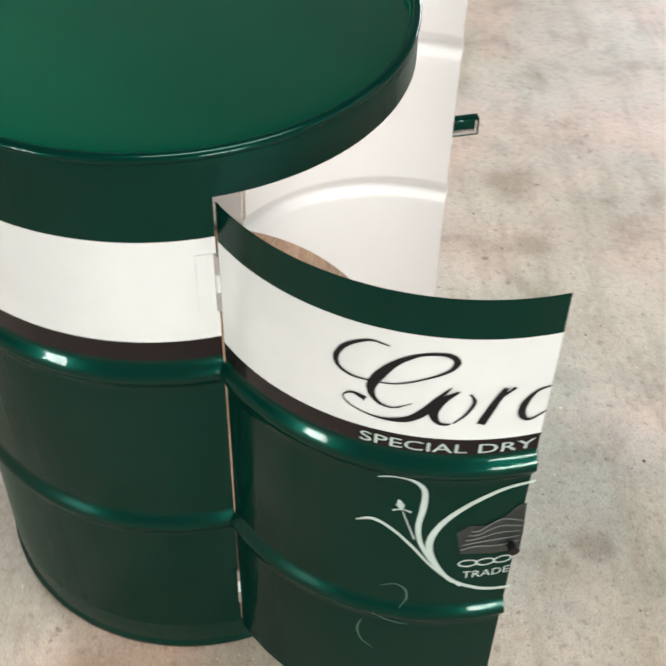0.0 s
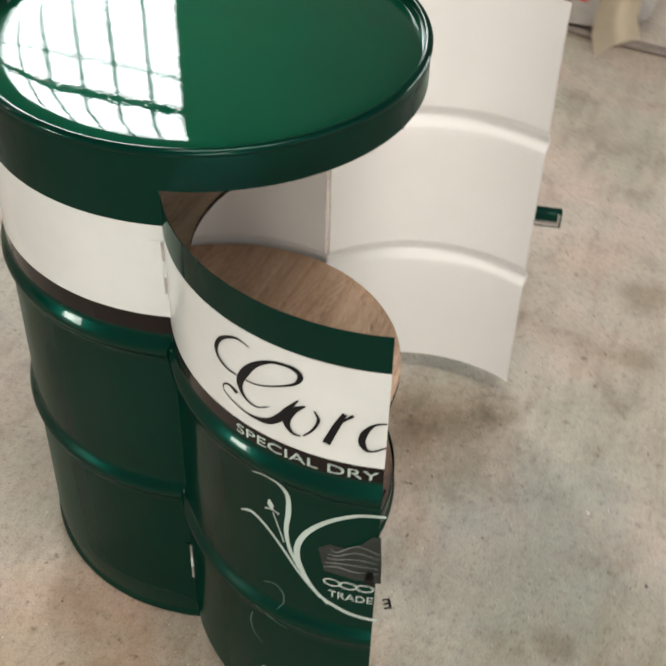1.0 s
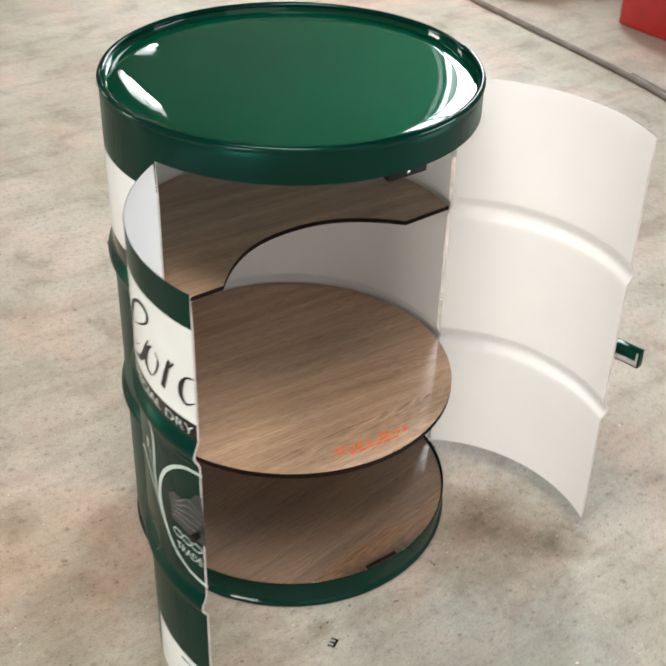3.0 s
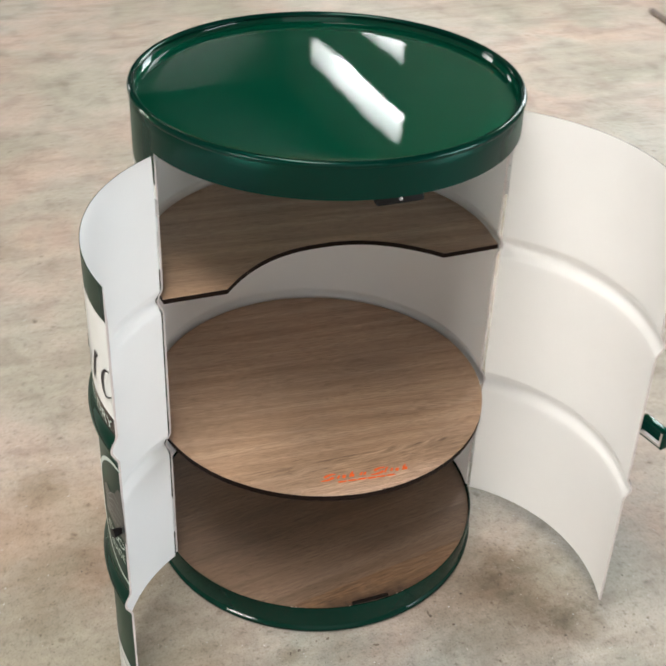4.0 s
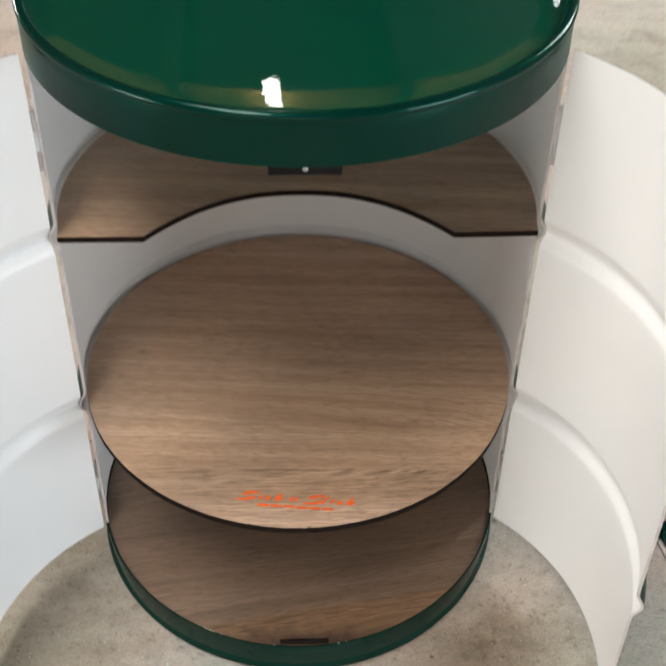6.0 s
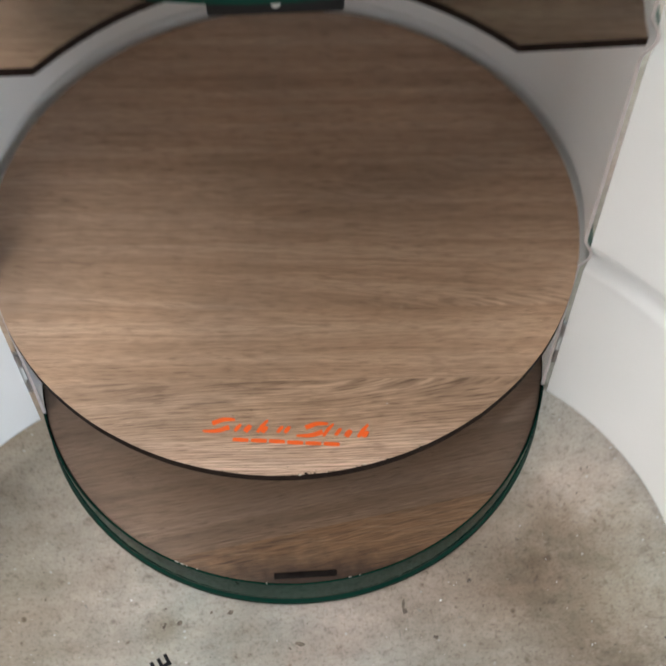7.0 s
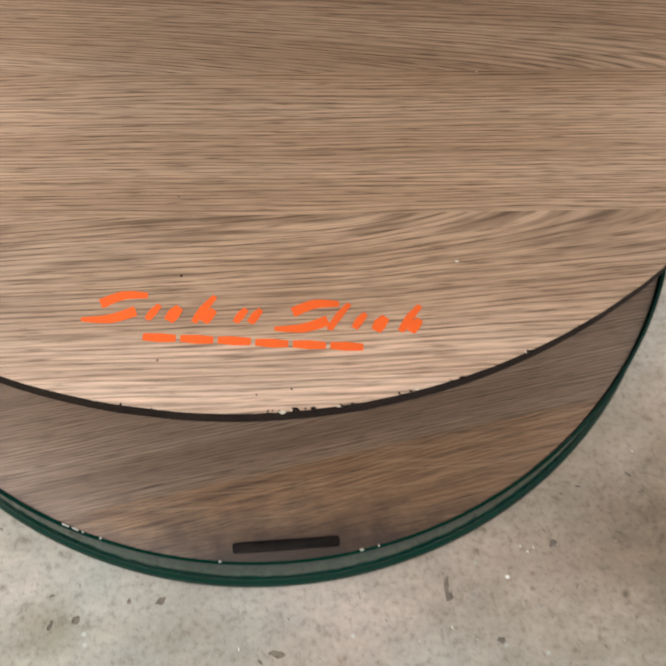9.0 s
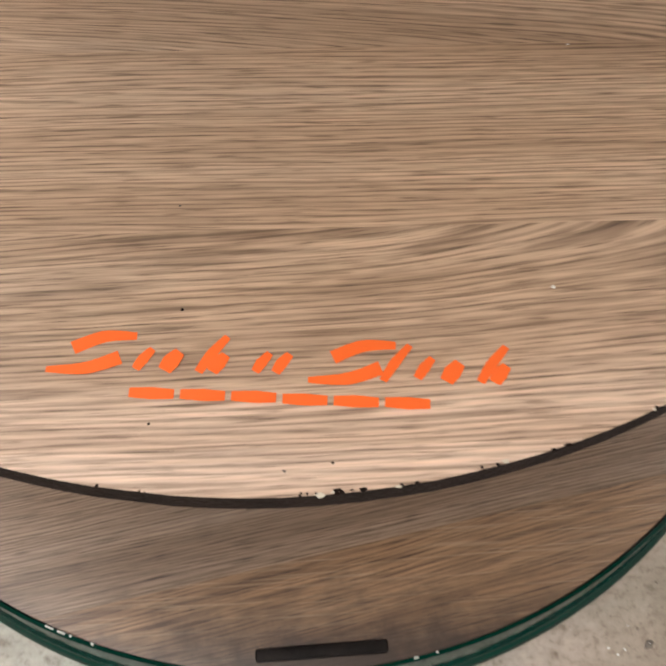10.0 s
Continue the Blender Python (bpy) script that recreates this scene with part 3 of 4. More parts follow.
# low glazed windows in the west wall
for nm, yc, z0, half, high in (("window_2", -2.45, 0.08, 0.85, 0.56), ("window_3", 4.90, 0.50, 0.75, 0.86)):
    low_window = thing(nm, "low steel window with slender glazing bars", "window", (X0 - 0.1, yc, z0))
    low_window["kind"] = "structure"
    for y in (-half / 3, half / 3):
        bm = bmesh.new()
        box(bm, (-0.02, y - 0.02, 0.0), (0.02, y + 0.02, high), 0.003)
        part("glazing_bar", bm, STEEL, low_window)
    for a, b in ((-half, -half / 3 - 0.02), (-half / 3 + 0.02, half / 3 - 0.02), (half / 3 + 0.02, half)):
        bm = bmesh.new()
        box(bm, (-0.018, a, high * 0.55), (0.018, b, high * 0.55 + 0.04), 0.003)
        part("glazing_bar", bm, STEEL, low_window)

# ---- the drum cabinet ----
RB = 0.2855          # outer radius of the body
YH = -0.0712         # hinge line in front of the middle
XH = math.sqrt(0.286 ** 2 - YH ** 2)
AH = math.degrees(math.atan2(YH, XH))      # right hinge, about -14 degrees
Z_RING, Z_KEEP, Z_TOP = 0.054, 0.798, 0.852
BODY_BANDS = [(0.587, 0), (0.6147, 2), (0.7503, 1), (0.9, 0)]
DOOR_BANDS = [(0.587, 0), (0.610, 2), (0.7487, 1), (0.9, 0)]
PAINTS = [GREEN, WHITE_OUT, BLACK_BAND, WHITE_IN, EDGE]

drum = thing("drum_cabinet", "green and white gloss steel drum made into a cabinet, doors open", "cabinet")
bm = bmesh.new()
prof, mats = sheet_profile(Z_RING, Z_KEEP, RB, 0.003, BODY_BANDS)
lathe_arc(bm, prof, (0, 0), AH, 180 - AH, 96, mats, loop=True)
part("body", bm, PAINTS, drum, "green steel shell with a white band and black stripe, white inside")
# upper ring that stays closed all round
bm = bmesh.new()
ring = [(RB, Z_KEEP), (RB, Z_TOP - 0.022), (RB + 0.0006, Z_TOP - 0.012), (RB, Z_TOP - 0.010)]
ring += [(RB - 0.0035 + 0.0055 * math.cos(radians(a)), Z_TOP - 0.0055 + 0.0055 * math.sin(radians(a))) for a in range(-50, 231, 20)]
ring += [(RB - 0.0075, Z_TOP - 0.018), (RB - 0.004, Z_TOP - 0.024), (RB - 0.003, Z_KEEP)]
lathe_arc(bm, ring, (0, 0), 0, 360, 144, [0] * (len(ring) - 2) + [3, 4], closed=True, loop=True)
part("top_ring", bm, PAINTS, drum, "glossy green top ring with rolled rim")
# recessed lid
bm = bmesh.new()
lp = [(0.0005, Z_TOP - 0.0140), (0.12, Z_TOP - 0.0140), (0.22, Z_TOP - 0.01405), (0.246, Z_TOP - 0.0142), (0.264, Z_TOP - 0.0150), (0.270, Z_TOP - 0.0165), (0.2755, Z_TOP - 0.0165), (0.2775, Z_TOP - 0.012), (0.2785, Z_TOP - 0.006)]
lathe_arc(bm, lp, (0, 0), 0, 360, 144, closed=True)
bmesh.ops.remove_doubles(bm, verts=bm.verts, dist=0.0008)
bmesh.ops.solidify(bm, geom=bm.faces[:], thickness=0.0015)
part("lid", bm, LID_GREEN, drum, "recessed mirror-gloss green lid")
# bottom ring with chime
bm = bmesh.new()
ring = [(RB - 0.002, Z_RING), (RB, Z_RING), (RB, 0.018), (RB - 0.0005, 0.014)]
ring += [(RB - 0.002 + 0.0045 * math.cos(radians(a)), 0.0065 + 0.0065 * math.sin(radians(a))) for a in range(60, -91, -25)]
ring += [(RB - 0.008, 0.0), (RB - 0.008, 0.012), (RB - 0.002, 0.020)]
lathe_arc(bm, ring[::-1], (0, 0), 0, 360, 144, None, closed=True, loop=True)
bottom_ring = part("bottom_ring", bm, RING_GREEN, drum, "glossy green bottom ring with rolled chime")


def disc_board(name, radius, z, thick, material_top, label, wobble=0.0):
    bm = bmesh.new()
    n = 160
    rng = random.Random(7)
    prof_n = [1 + wobble * rng.uniform(-1, 1) for _ in range(n)]
    top = [bm.verts.new((radius * prof_n[i] * math.cos(2 * math.pi * i / n), radius * prof_n[i] * math.sin(2 * math.pi * i / n), z)) for i in range(n)]
    low = [bm.verts.new((v.co.x, v.co.y, z - thick)) for v in top]
    bm.faces.new(top)
    bm.faces.new(low[::-1])
    for i in range(n):
        f = bm.faces.new((top[i], low[i], low[(i + 1) % n], top[(i + 1) % n]))
        f.material_index = 1
    return part(name, bm, [material_top, DARK_EDGE], drum, label)


round_shelf = disc_board("shelf", 0.2815, 0.2948, 0.0095, WOOD_MID, "round brown oak shelf with a black edge", 0.0006)
disc_board("base_board", 0.2820, 0.047, 0.010, WOOD_LOW_SHADED, "round brown oak base board with shade in its colour")

# upper shelf with an arched front
bm = bmesh.new()
front = [(-XH + 0.002, -0.0745), (-0.178, -0.0755)]
for k in range(1, 24):
    u = -1 + 2 * k / 24
    x = 0.178 * u
    s = 1 - abs(u) ** 2.3
    front.append((x, -0.0755 + 0.088 * s))
front += [(0.178, -0.0755), (XH - 0.002, -0.0745)]
back = []
for k in range(1, 80):
    a = radians(AH + 0.5 + (180 - 2 * AH - 1.0) * k / 80)
    back.append((0.2820 * math.cos(a), 0.2820 * math.sin(a)))
outline = front + back
top = [bm.verts.new((x, y, 0.5666)) for x, y in outline]
low = [bm.verts.new((x, y, 0.5586)) for x, y in outline]
bm.faces.new(top)
bm.faces.new(low[::-1])
for i in range(len(top)):
    f = bm.faces.new((top[i], low[i], low[(i + 1) % len(top)], top[(i + 1) % len(top)]))
    f.material_index = 1
bmesh.ops.triangulate(bm, faces=[f for f in bm.faces if len(f.verts) > 4])
part("arched_shelf", bm, [WOOD_TOP, DARK_EDGE], drum, "brown oak shelf with an arched black-edged front")

# magnetic catches
for nm, z0, z1, w, yb in (("catch", 0.783, 0.797, 0.066, -0.276), ("catch", 0.0472, 0.0484, 0.064, -0.2756)):
    bm = bmesh.new()
    box(bm, (-w / 2, yb, z0), (w / 2, yb + (0.014 if z0 > 0.5 else 0.0065), z1), 0.0015)
    c = part(nm, bm, BLACK if z0 > 0.5 else DULL_BLACK, drum, "black magnetic catch")
    if z0 < 0.5:
        continue
    bm = bmesh.new()
    bmesh.ops.create_uvsphere(bm, u_segments=12, v_segments=8, radius=0.0026, matrix=pose(0, yb, (z0 + z1) / 2) @ Matrix.Diagonal((1, 0.4, 1, 1)))
    s = part("screw", bm, STEEL, c)

# ---- doors ----


def door_frame(hinge, centre, sign, arc):
    a0 = math.degrees(math.atan2(hinge[1] - centre[1], hinge[0] - centre[0]))
    return a0, a0 + sign * arc


ARC = 73.3
CL, CR = (-0.1319, -0.3176), (0.0969, -0.2934)
HL, HR = (-XH, YH), (XH, YH)
Z_D0, Z_D1 = 0.051, 0.7965


def build_door(hinge, centre, sign, label):
    a0, a1 = door_frame(hinge, centre, sign, ARC)
    bm = bmesh.new()
    prof, mats = sheet_profile(Z_D0, Z_D1, RB + 0.0005, 0.003, DOOR_BANDS)
    lathe_arc(bm, prof, centre, a0 + sign * 1.0, a1, 64, mats, loop=True)
    bmesh.ops.recalc_face_normals(bm, faces=bm.faces)
    return part("door", bm, PAINTS, drum, label), a0


door_l, AL = build_door(HL, CL, 1, "open curved door, printed green and white outside, white inside")
door_r, AR = build_door(HR, CR, -1, "open curved door with a green pull, white inside")


def on_left(s, z, lift=0.0009):
    """The outer face of the printed door: s metres along it from the hinge, z up."""
    a = radians(AL) + s / 0.286
    r = RB + 0.0005 + hoop_bulge(z) + lift
    return Vector((CL[0] + r * math.cos(a), CL[1] + r * math.sin(a), z))


def knuckles(x, y, z0, n, length, parent, r=0.0032):
    for k in range(n):
        bm = bmesh.new()
        bmesh.ops.create_cone(bm, cap_ends=True, segments=14, radius1=r, radius2=r, depth=length - 0.001,
                              matrix=pose(x, y, z0 + length * (k + 0.5)))
        part("knuckle", bm, WHITE_OUT if k % 2 else STEEL, parent)


for hx, hy in (HL, HR):
    sg = 1 if hx > 0 else -1
    for z0 in (0.655, 0.105):
        a = math.atan2(hy, hx)
        bm = bmesh.new()
        lathe_arc(bm, [(RB + 0.0002, z0), (RB + 0.0014, z0), (RB + 0.0014, z0 + 0.075), (RB + 0.0002, z0 + 0.075)], (0, 0),
                  math.degrees(a) + sg * 0.4, math.degrees(a) + sg * (4.2 if z0 > 0.5 else 1.6), 6, None, loop=True)
        bmesh.ops.recalc_face_normals(bm, faces=bm.faces)
        h = part("hinge", bm, WHITE_OUT if z0 > 0.5 else GREEN, drum, "small painted butt hinge")
        knuckles(hx * 1.008, hy * 1.008, z0, 3, 0.025, h, 0.0032 if z0 > 0.5 else 0.0024)

# pull on the plain door
ar = radians(AR - ARC + 3.2)
er = Vector((math.cos(ar), math.sin(ar), 0))
base = Vector((CR[0], CR[1], 0)) + er * (RB + 0.001)
bm = bmesh.new()
ed = Vector((0.174, -0.985, 0))
en = Vector((-ed.y, ed.x, 0))
mt = Matrix(((ed.x, en.x, 0, base.x), (ed.y, en.y, 0, base.y), (0, 0, 1, 0.419), (0, 0, 0, 1)))
for lo, hi in (((0.007, -0.007, -0.0155), (0.056, 0.007, -0.0125)), ((0.007, -0.007, 0.0125), (0.056, 0.007, 0.0155)),
               ((0.0530, -0.007, -0.0125), (0.056, 0.007, 0.0125)), ((0.007, -0.007, -0.0125), (0.0105, 0.007, 0.0125)),
               ((0.0105, -0.0065, -0.004), (0.0530, -0.0035, 0.0125))):
    box(bm, lo, hi, 0.001, 0, mt)
pull = part("pull", bm, GREEN, door_r, "small green box-shaped metal pull")
# pale strips over two of the pull's inner faces
bm = bmesh.new()
box(bm, (0.0105, -0.0068, -0.0126), (0.0528, 0.0066, -0.0090), 0, 0, mt)
box(bm, (0.0495, -0.0068, -0.0090), (0.0531, 0.0066, 0.0120), 0, 0, mt)
part("inner_face", bm, FILM, pull, "pale inner face")

# print on the door: script flourish in plain strokes
bm = bmesh.new()
K = 0.001


def stroke(pts, widths, mat=0):
    ribbon(bm, [(u * K, v * K) for u, v in pts], [w * K for w in widths], on_left, 10, mat)


stroke([(210, 729), (191, 731), (169, 717), (159, 699), (162, 685), (176, 678), (191, 678)], [1, 2.5, 5, 6, 4, 2.5, 1.5])
stroke([(191, 678), (218, 681), (244, 693), (266, 707), (272, 719), (267, 726), (257, 728), (238, 724), (218, 710), (203, 690), (195, 672), (197, 658), (206, 649), (219, 648), (235, 658)],
       [1.5, 1.5, 2, 3.5, 7, 6, 4, 3.5, 7, 11, 10, 6, 3, 1.5, 1])
stroke([(270, 685), (258, 667), (247, 648), (231, 634), (208, 629), (187, 632), (171, 639), (168, 648), (177, 655), (190, 651)], [1, 6, 10, 8, 3, 1.5, 1.5, 1.5, 3, 7])
stroke([(278, 680), (264, 667), (256, 648), (262, 634), (273, 633)], [2, 8, 10, 5, 1.5])
stroke([(276, 635), (287, 649), (293, 666), (288, 677)], [1.5, 3, 4, 2])
stroke([(321, 684), (312, 662), (302, 634)], [5, 8, 9])
stroke([(318, 672), (330, 684)], [2, 4])
stroke([(365, 679), (352, 675), (342, 660), (341, 644), (350, 635), (366, 644)], [2, 3, 8, 8, 3, 1.5])
part("script_flourish", bm, INK, door_l, "black script flourish in plain strokes")
bm = bmesh.new()
lettering(bm, "SPECIAL DRY", 0.0195, on_left, 0.187, 0.5905, 0.174)
part("lettering", bm, PALE, door_l, "pale capital lettering on the black stripe")
bm = bmesh.new()
stroke([(208, 538), (226, 544), (245, 541), (257, 527), (258, 498), (255, 464), (261, 430), (281, 389), (310, 352)], [1, 3, 4, 6, 7, 6, 5, 4, 3])
stroke([(188, 456), (206, 465), (227, 454), (250, 428), (273, 394), (300, 360)], [1.5, 5, 4, 3.5, 3, 2])
stroke([(372, 532), (340, 528), (306, 506), (280, 473), (269, 437), (276, 402), (296, 368), (323, 349), (346, 340), (371, 336)], [4, 5, 6, 7, 8, 7, 5, 5, 5, 5])
stroke([(237, 487), (244, 466), (252, 441)], [1.5, 1.5, 2])
stroke([(226, 487), (236, 491), (246, 488)], [3, 1.5, 3])
stroke([(232, 507), (234, 498), (236, 489)], [1, 9, 1])
part("plant_ornament", bm, PALE, door_l, "pale curling plant ornament")
bm = bmesh.new()
stroke([(221, 342), (237, 350), (249, 341), (251, 321), (244, 307)], [1, 2, 2.5, 2, 1])
stroke([(215, 297), (225, 276), (240, 270), (256, 268)], [1.5, 2.5, 2, 1])
stroke([(201, 260), (197, 238), (203, 215), (217, 203)], [1.5, 2.5, 2, 1])
part("tendril", bm, TENDRIL, door_l, "faint green curling tendril")
bm = bmesh.new()
blob(bm, [(u * K, v * K) for u, v in ((296, 456), (310, 468), (328, 466), (346, 478), (358, 494), (368, 496), (371, 450), (372, 410), (340, 412), (304, 416), (300, 436))], on_left)
part("emblem", bm, GREY_PRINT, door_l, "dark grey plain emblem shape")
bm = bmesh.new()
for k in range(5):
    v = 424 + 9 * k
    ribbon(bm, [((303 + 2 * k) * K, v * K), (320 * K, (v + 6 - 2 * k) * K), (342 * K, (v + 3 + 3 * k) * K), (368 * K, (v + 5) * K)], [0.001, 0.0018, 0.0012, 0.001], lambda s, z: on_left(s, z, 0.0016), 8)
part("emblem_line", bm, DIM_PRINT, door_l)
bm = bmesh.new()
for k in range(3):
    cx, cz = 314 + 20 * k, 397
    pts = [((cx + 10 * math.cos(radians(a))) * K, (cz + 6 * math.sin(radians(a))) * K) for a in range(0, 361, 30)]
    ribbon(bm, pts, [0.0022] * 13, on_left, 4)
part("ring_ornament", bm, PALE, door_l)
bm = bmesh.new()
lettering(bm, "TRADE", 0.0185, on_left, 0.310, 0.3685, 0.054)
part("lettering", bm, PALE, door_l, "small pale capital lettering")
a = radians(AL) + 0.359 / 0.286
kn = Vector((math.cos(a), math.sin(a), 0))
bm = bmesh.new()
bmesh.ops.create_cone(bm, cap_ends=True, segments=20, radius1=0.0045, radius2=0.0065, depth=0.012,
                      matrix=Matrix.Translation(Vector((CL[0], CL[1], 0.425)) + kn * (RB + 0.007)) @ kn.to_track_quat("Z", "Y").to_matrix().to_4x4())
part("knob", bm, BLACK, door_l, "small black knob")
# white label near the foot of the door
bm = bmesh.new()
ol = 14
up = [bm.verts.new(on_left(0.215 + 0.151 * k / ol, 0.150)) for k in range(ol + 1)]
dn = [bm.verts.new(on_left(0.215 + 0.151 * k / ol, 0.053)) for k in range(ol + 1)]
for k in range(ol):
    bm.faces.new((dn[k], dn[k + 1], up[k + 1], up[k]))
part("foot_label", bm, WHITE_OUT, door_l, "white label strip")
bm = bmesh.new()
for k, (s0, s1, z) in enumerate(((0.30, 0.345, 0.136), (0.285, 0.36, 0.100))):
    ribbon(bm, [(s0, z), ((s0 + s1) / 2, z), (s1, z)], [0.003] * 3, lambda s, z: on_left(s, z, 0.0016), 6)
part("print_bar", bm, INK, door_l)

# orange mark on the round shelf, in plain slanted strokes
LU, LV = Vector((0.9965, -0.0837, 0)), Vector((0.0837, 0.9965, 0))
LO = Vector((-0.0826, -0.2310, 0.2948 + 0.0004))


def on_shelf(u, v):
    return LO + LU * u + LV * v


SX, SY = 0.0001150, 0.000132


MARKS = itertools.count()


def mark(pts, w):
    lift = Vector((0, 0, 0.00025 * (next(MARKS) % 3)))
    bm = bmesh.new()
    ribbon(bm, [((x - 25) * SX, (110 - y) * SY) for x, y in pts], [k * SX for k in w], lambda u, v: on_shelf(u, v) + lift, 8)
    part("mark_stroke", bm, ORANGE, round_shelf)


for dx, dy in ((0, 0), (693, 22)):
    mark([(278 + dx, 52 + dy), (190 + dx, 54 + dy), (110 + dx, 84 + dy)], [22, 36, 40])
    mark([(238 + dx, 108 + dy), (150 + dx, 136 + dy), (45 + dx, 140 + dy)], [42, 36, 16])
for x, y, hgt, w in ((300, 112, 26, 26), (375, 118, 24, 40), (480, 98, 46, 26), (500, 122, 22, 34), (615, 120, 24, 26), (668, 120, 24, 28),
                     (968, 118, 46, 24), (1045, 132, 26, 26), (1120, 140, 24, 40), (1225, 120, 46, 26), (1245, 146, 22, 34)):
    mark([(x + hgt * 0.9, y - hgt), (x, y), (x - hgt * 0.7, y + hgt)], [w * 0.75, w * 1.2, w * 0.9])
for k in range(6):
    x0, y0 = 270 + 134 * k, 196 + 4.5 * k
    mark([(x0, y0), (x0 + 60, y0 + 2), (x0 + 118, y0 + 4)], [27, 35, 27])

# ---- on the floor ----


def flat_patch(name, x, y, rx, ry, turn, seed, mat, label, category, z=0.0012, rough=0.25):
    rng = random.Random(seed)
    ph = [rng.uniform(0, 6.28) for _ in range(4)]
    bm = bmesh.new()
    n = 36
    rim, mid = [], []
    for i in range(n):
        a = 2 * math.pi * i / n
        k = 1 + rough * sum(math.sin((j + 2) * a + ph[j]) / (j + 2) for j in range(4))
        px, py = rx * k * math.cos(a), ry * k * math.sin(a)
        rim.append(bm.verts.new((px, py, 0.0)))
        mid.append(bm.verts.new((px * 0.7, py * 0.7, z)))
    for i in range(n):
        bm.faces.new((rim[i], rim[(i + 1) % n], mid[(i + 1) % n], mid[i]))
    bm.faces.new(mid)
    ob = obj(name, bm, mat)
    ob.matrix_world = pose(x, y, 0.0006, 0, 0, turn)
    return tagged(ob, label, category)


flat_patch("oil_spot", 0.175, 1.017, 0.024, 0.036, 30, 3, OIL, "dark round oil spot on the concrete floor", "stain")
flat_patch("oil_spot", 0.177, 0.908, 0.024, 0.034, 10, 5, OIL, "dark round oil spot on the concrete floor", "stain")
bm = bmesh.new()
lettering(bm, "E", 0.026, lambda u, v: Vector((u, v, 0.0015)), -0.0065, -0.009, 0.013, 0.0, 0.0007)
e = tagged(obj("floor_letter", bm, INK, False), "small black capital letter stuck on the concrete floor", "letter")
e.matrix_world = pose(-0.1515, -0.339, 0, 0, 0, 118)

# hoses and a cable along the floor


def tube(name, pts, r, mat, label, category):
    bm = bmesh.new()
    pts = [Vector(p) for p in pts]
    prev = None
    for i in range(len(pts) - 1):
        p0, p1, p2, p3 = pts[max(i - 1, 0)], pts[i], pts[i + 1], pts[min(i + 2, len(pts) - 1)]
        for k in range(9 if i == len(pts) - 2 else 8):
            t = k / 8
            p = 0.5 * ((2 * p1) + (p2 - p0) * t + (2 * p0 - 5 * p1 + 4 * p2 - p3) * t * t + (3 * p1 - p0 - 3 * p2 + p3) * t ** 3)
            cur = [bm.verts.new((p.x + r * math.cos(a), p.y, p.z + r + r * math.sin(a))) for a in (2 * math.pi * j / 12 for j in range(12))]
            if prev:
                for j in range(12):
                    bm.faces.new((prev[j], prev[(j + 1) % 12], cur[(j + 1) % 12], cur[j]))
            prev = cur
    bmesh.ops.recalc_face_normals(bm, faces=bm.faces)
    return tagged(obj(name, bm, mat), label, category)


LINE = [(1.72, -1.5, 0), (1.775, -0.9, 0), (1.848, -0.35, 0), (1.945, 0.2, 0), (2.055, 0.65, 0), (2.135, 1.05, 0), (2.185, 1.5, 0), (2.27, 2.3, 0)]
tube("hose", LINE, 0.010, HOSE, "brown rubber hose lying on the concrete floor", "hose")
tube("hose", [(x + 0.027 + 0.006 * math.sin(4 * y), y, 0) for x, y, z in LINE[:6]], 0.008, HOSE, "thin brown rubber hose lying beside another on the floor", "hose")
tube("cable", [(2.165, 0.605, 0), (2.20, 0.598, 0), (2.24, 0.583, 0), (2.30, 0.535, 0), (2.335, 0.47, 0), (2.36, 0.38, 0)], 0.0055, IRON, "dark thin cable curling over the concrete floor", "cable")


def sack(x, y, turn, w, d, h, seed, print_mat, strokes, label, skin_mat=SACK, ear=0.0):
    """A slumped woven sack with creases; plain printed bars on its front."""
    rng = random.Random(seed)
    t = thing("sack", label, "sack", (x, y, 0), "sacks along the wall")
    t.rotation_euler = (0, 0, radians(turn))
    off = Vector((seed * 3.1, 0, 0))

    def skin(u, v, lift=0.0):
        a = 2 * math.pi * u
        zz = v
        bulge = (math.sin(math.pi * min(max(zz, 0.0), 1.0) * 0.93 + 0.12)) ** 0.45
        k = bulge * (1 + 0.26 * noise.noise(Vector((math.cos(a) * 1.3, math.sin(a) * 1.3, zz * 2.2)) + off) + 0.13 * noise.noise(Vector((math.cos(a) * 5, math.sin(a) * 5, zz * 7)) + off)) + lift
        sx, sy = math.copysign(abs(math.cos(a)) ** 0.7, math.cos(a)), math.copysign(abs(math.sin(a)) ** 0.7, math.sin(a))
        peak = ear * max(0.0, math.cos(a - 2.2)) ** 6 * zz ** 2
        return Vector((w / 2 * k * sx, d / 2 * k * sy, 0.002 + h * zz + peak))
    bm = bmesh.new()
    n, mz = 56, 26
    rows = [[bm.verts.new(skin(i / n, j / mz)) for i in range(n)] for j in range(mz + 1)]
    for j in range(mz):
        for i in range(n):
            bm.faces.new((rows[j][i], rows[j][(i + 1) % n], rows[j + 1][(i + 1) % n], rows[j + 1][i]))
    bm.faces.new(rows[0][::-1])
    bm.faces.new(rows[-1])
    part("bag", bm, skin_mat, t)
    for path, width in strokes:
        bm = bmesh.new()
        ribbon(bm, path, [width] * len(path), lambda u, v: skin(u, v, 0.03), 6)
        part("print_bar", bm, print_mat, t)


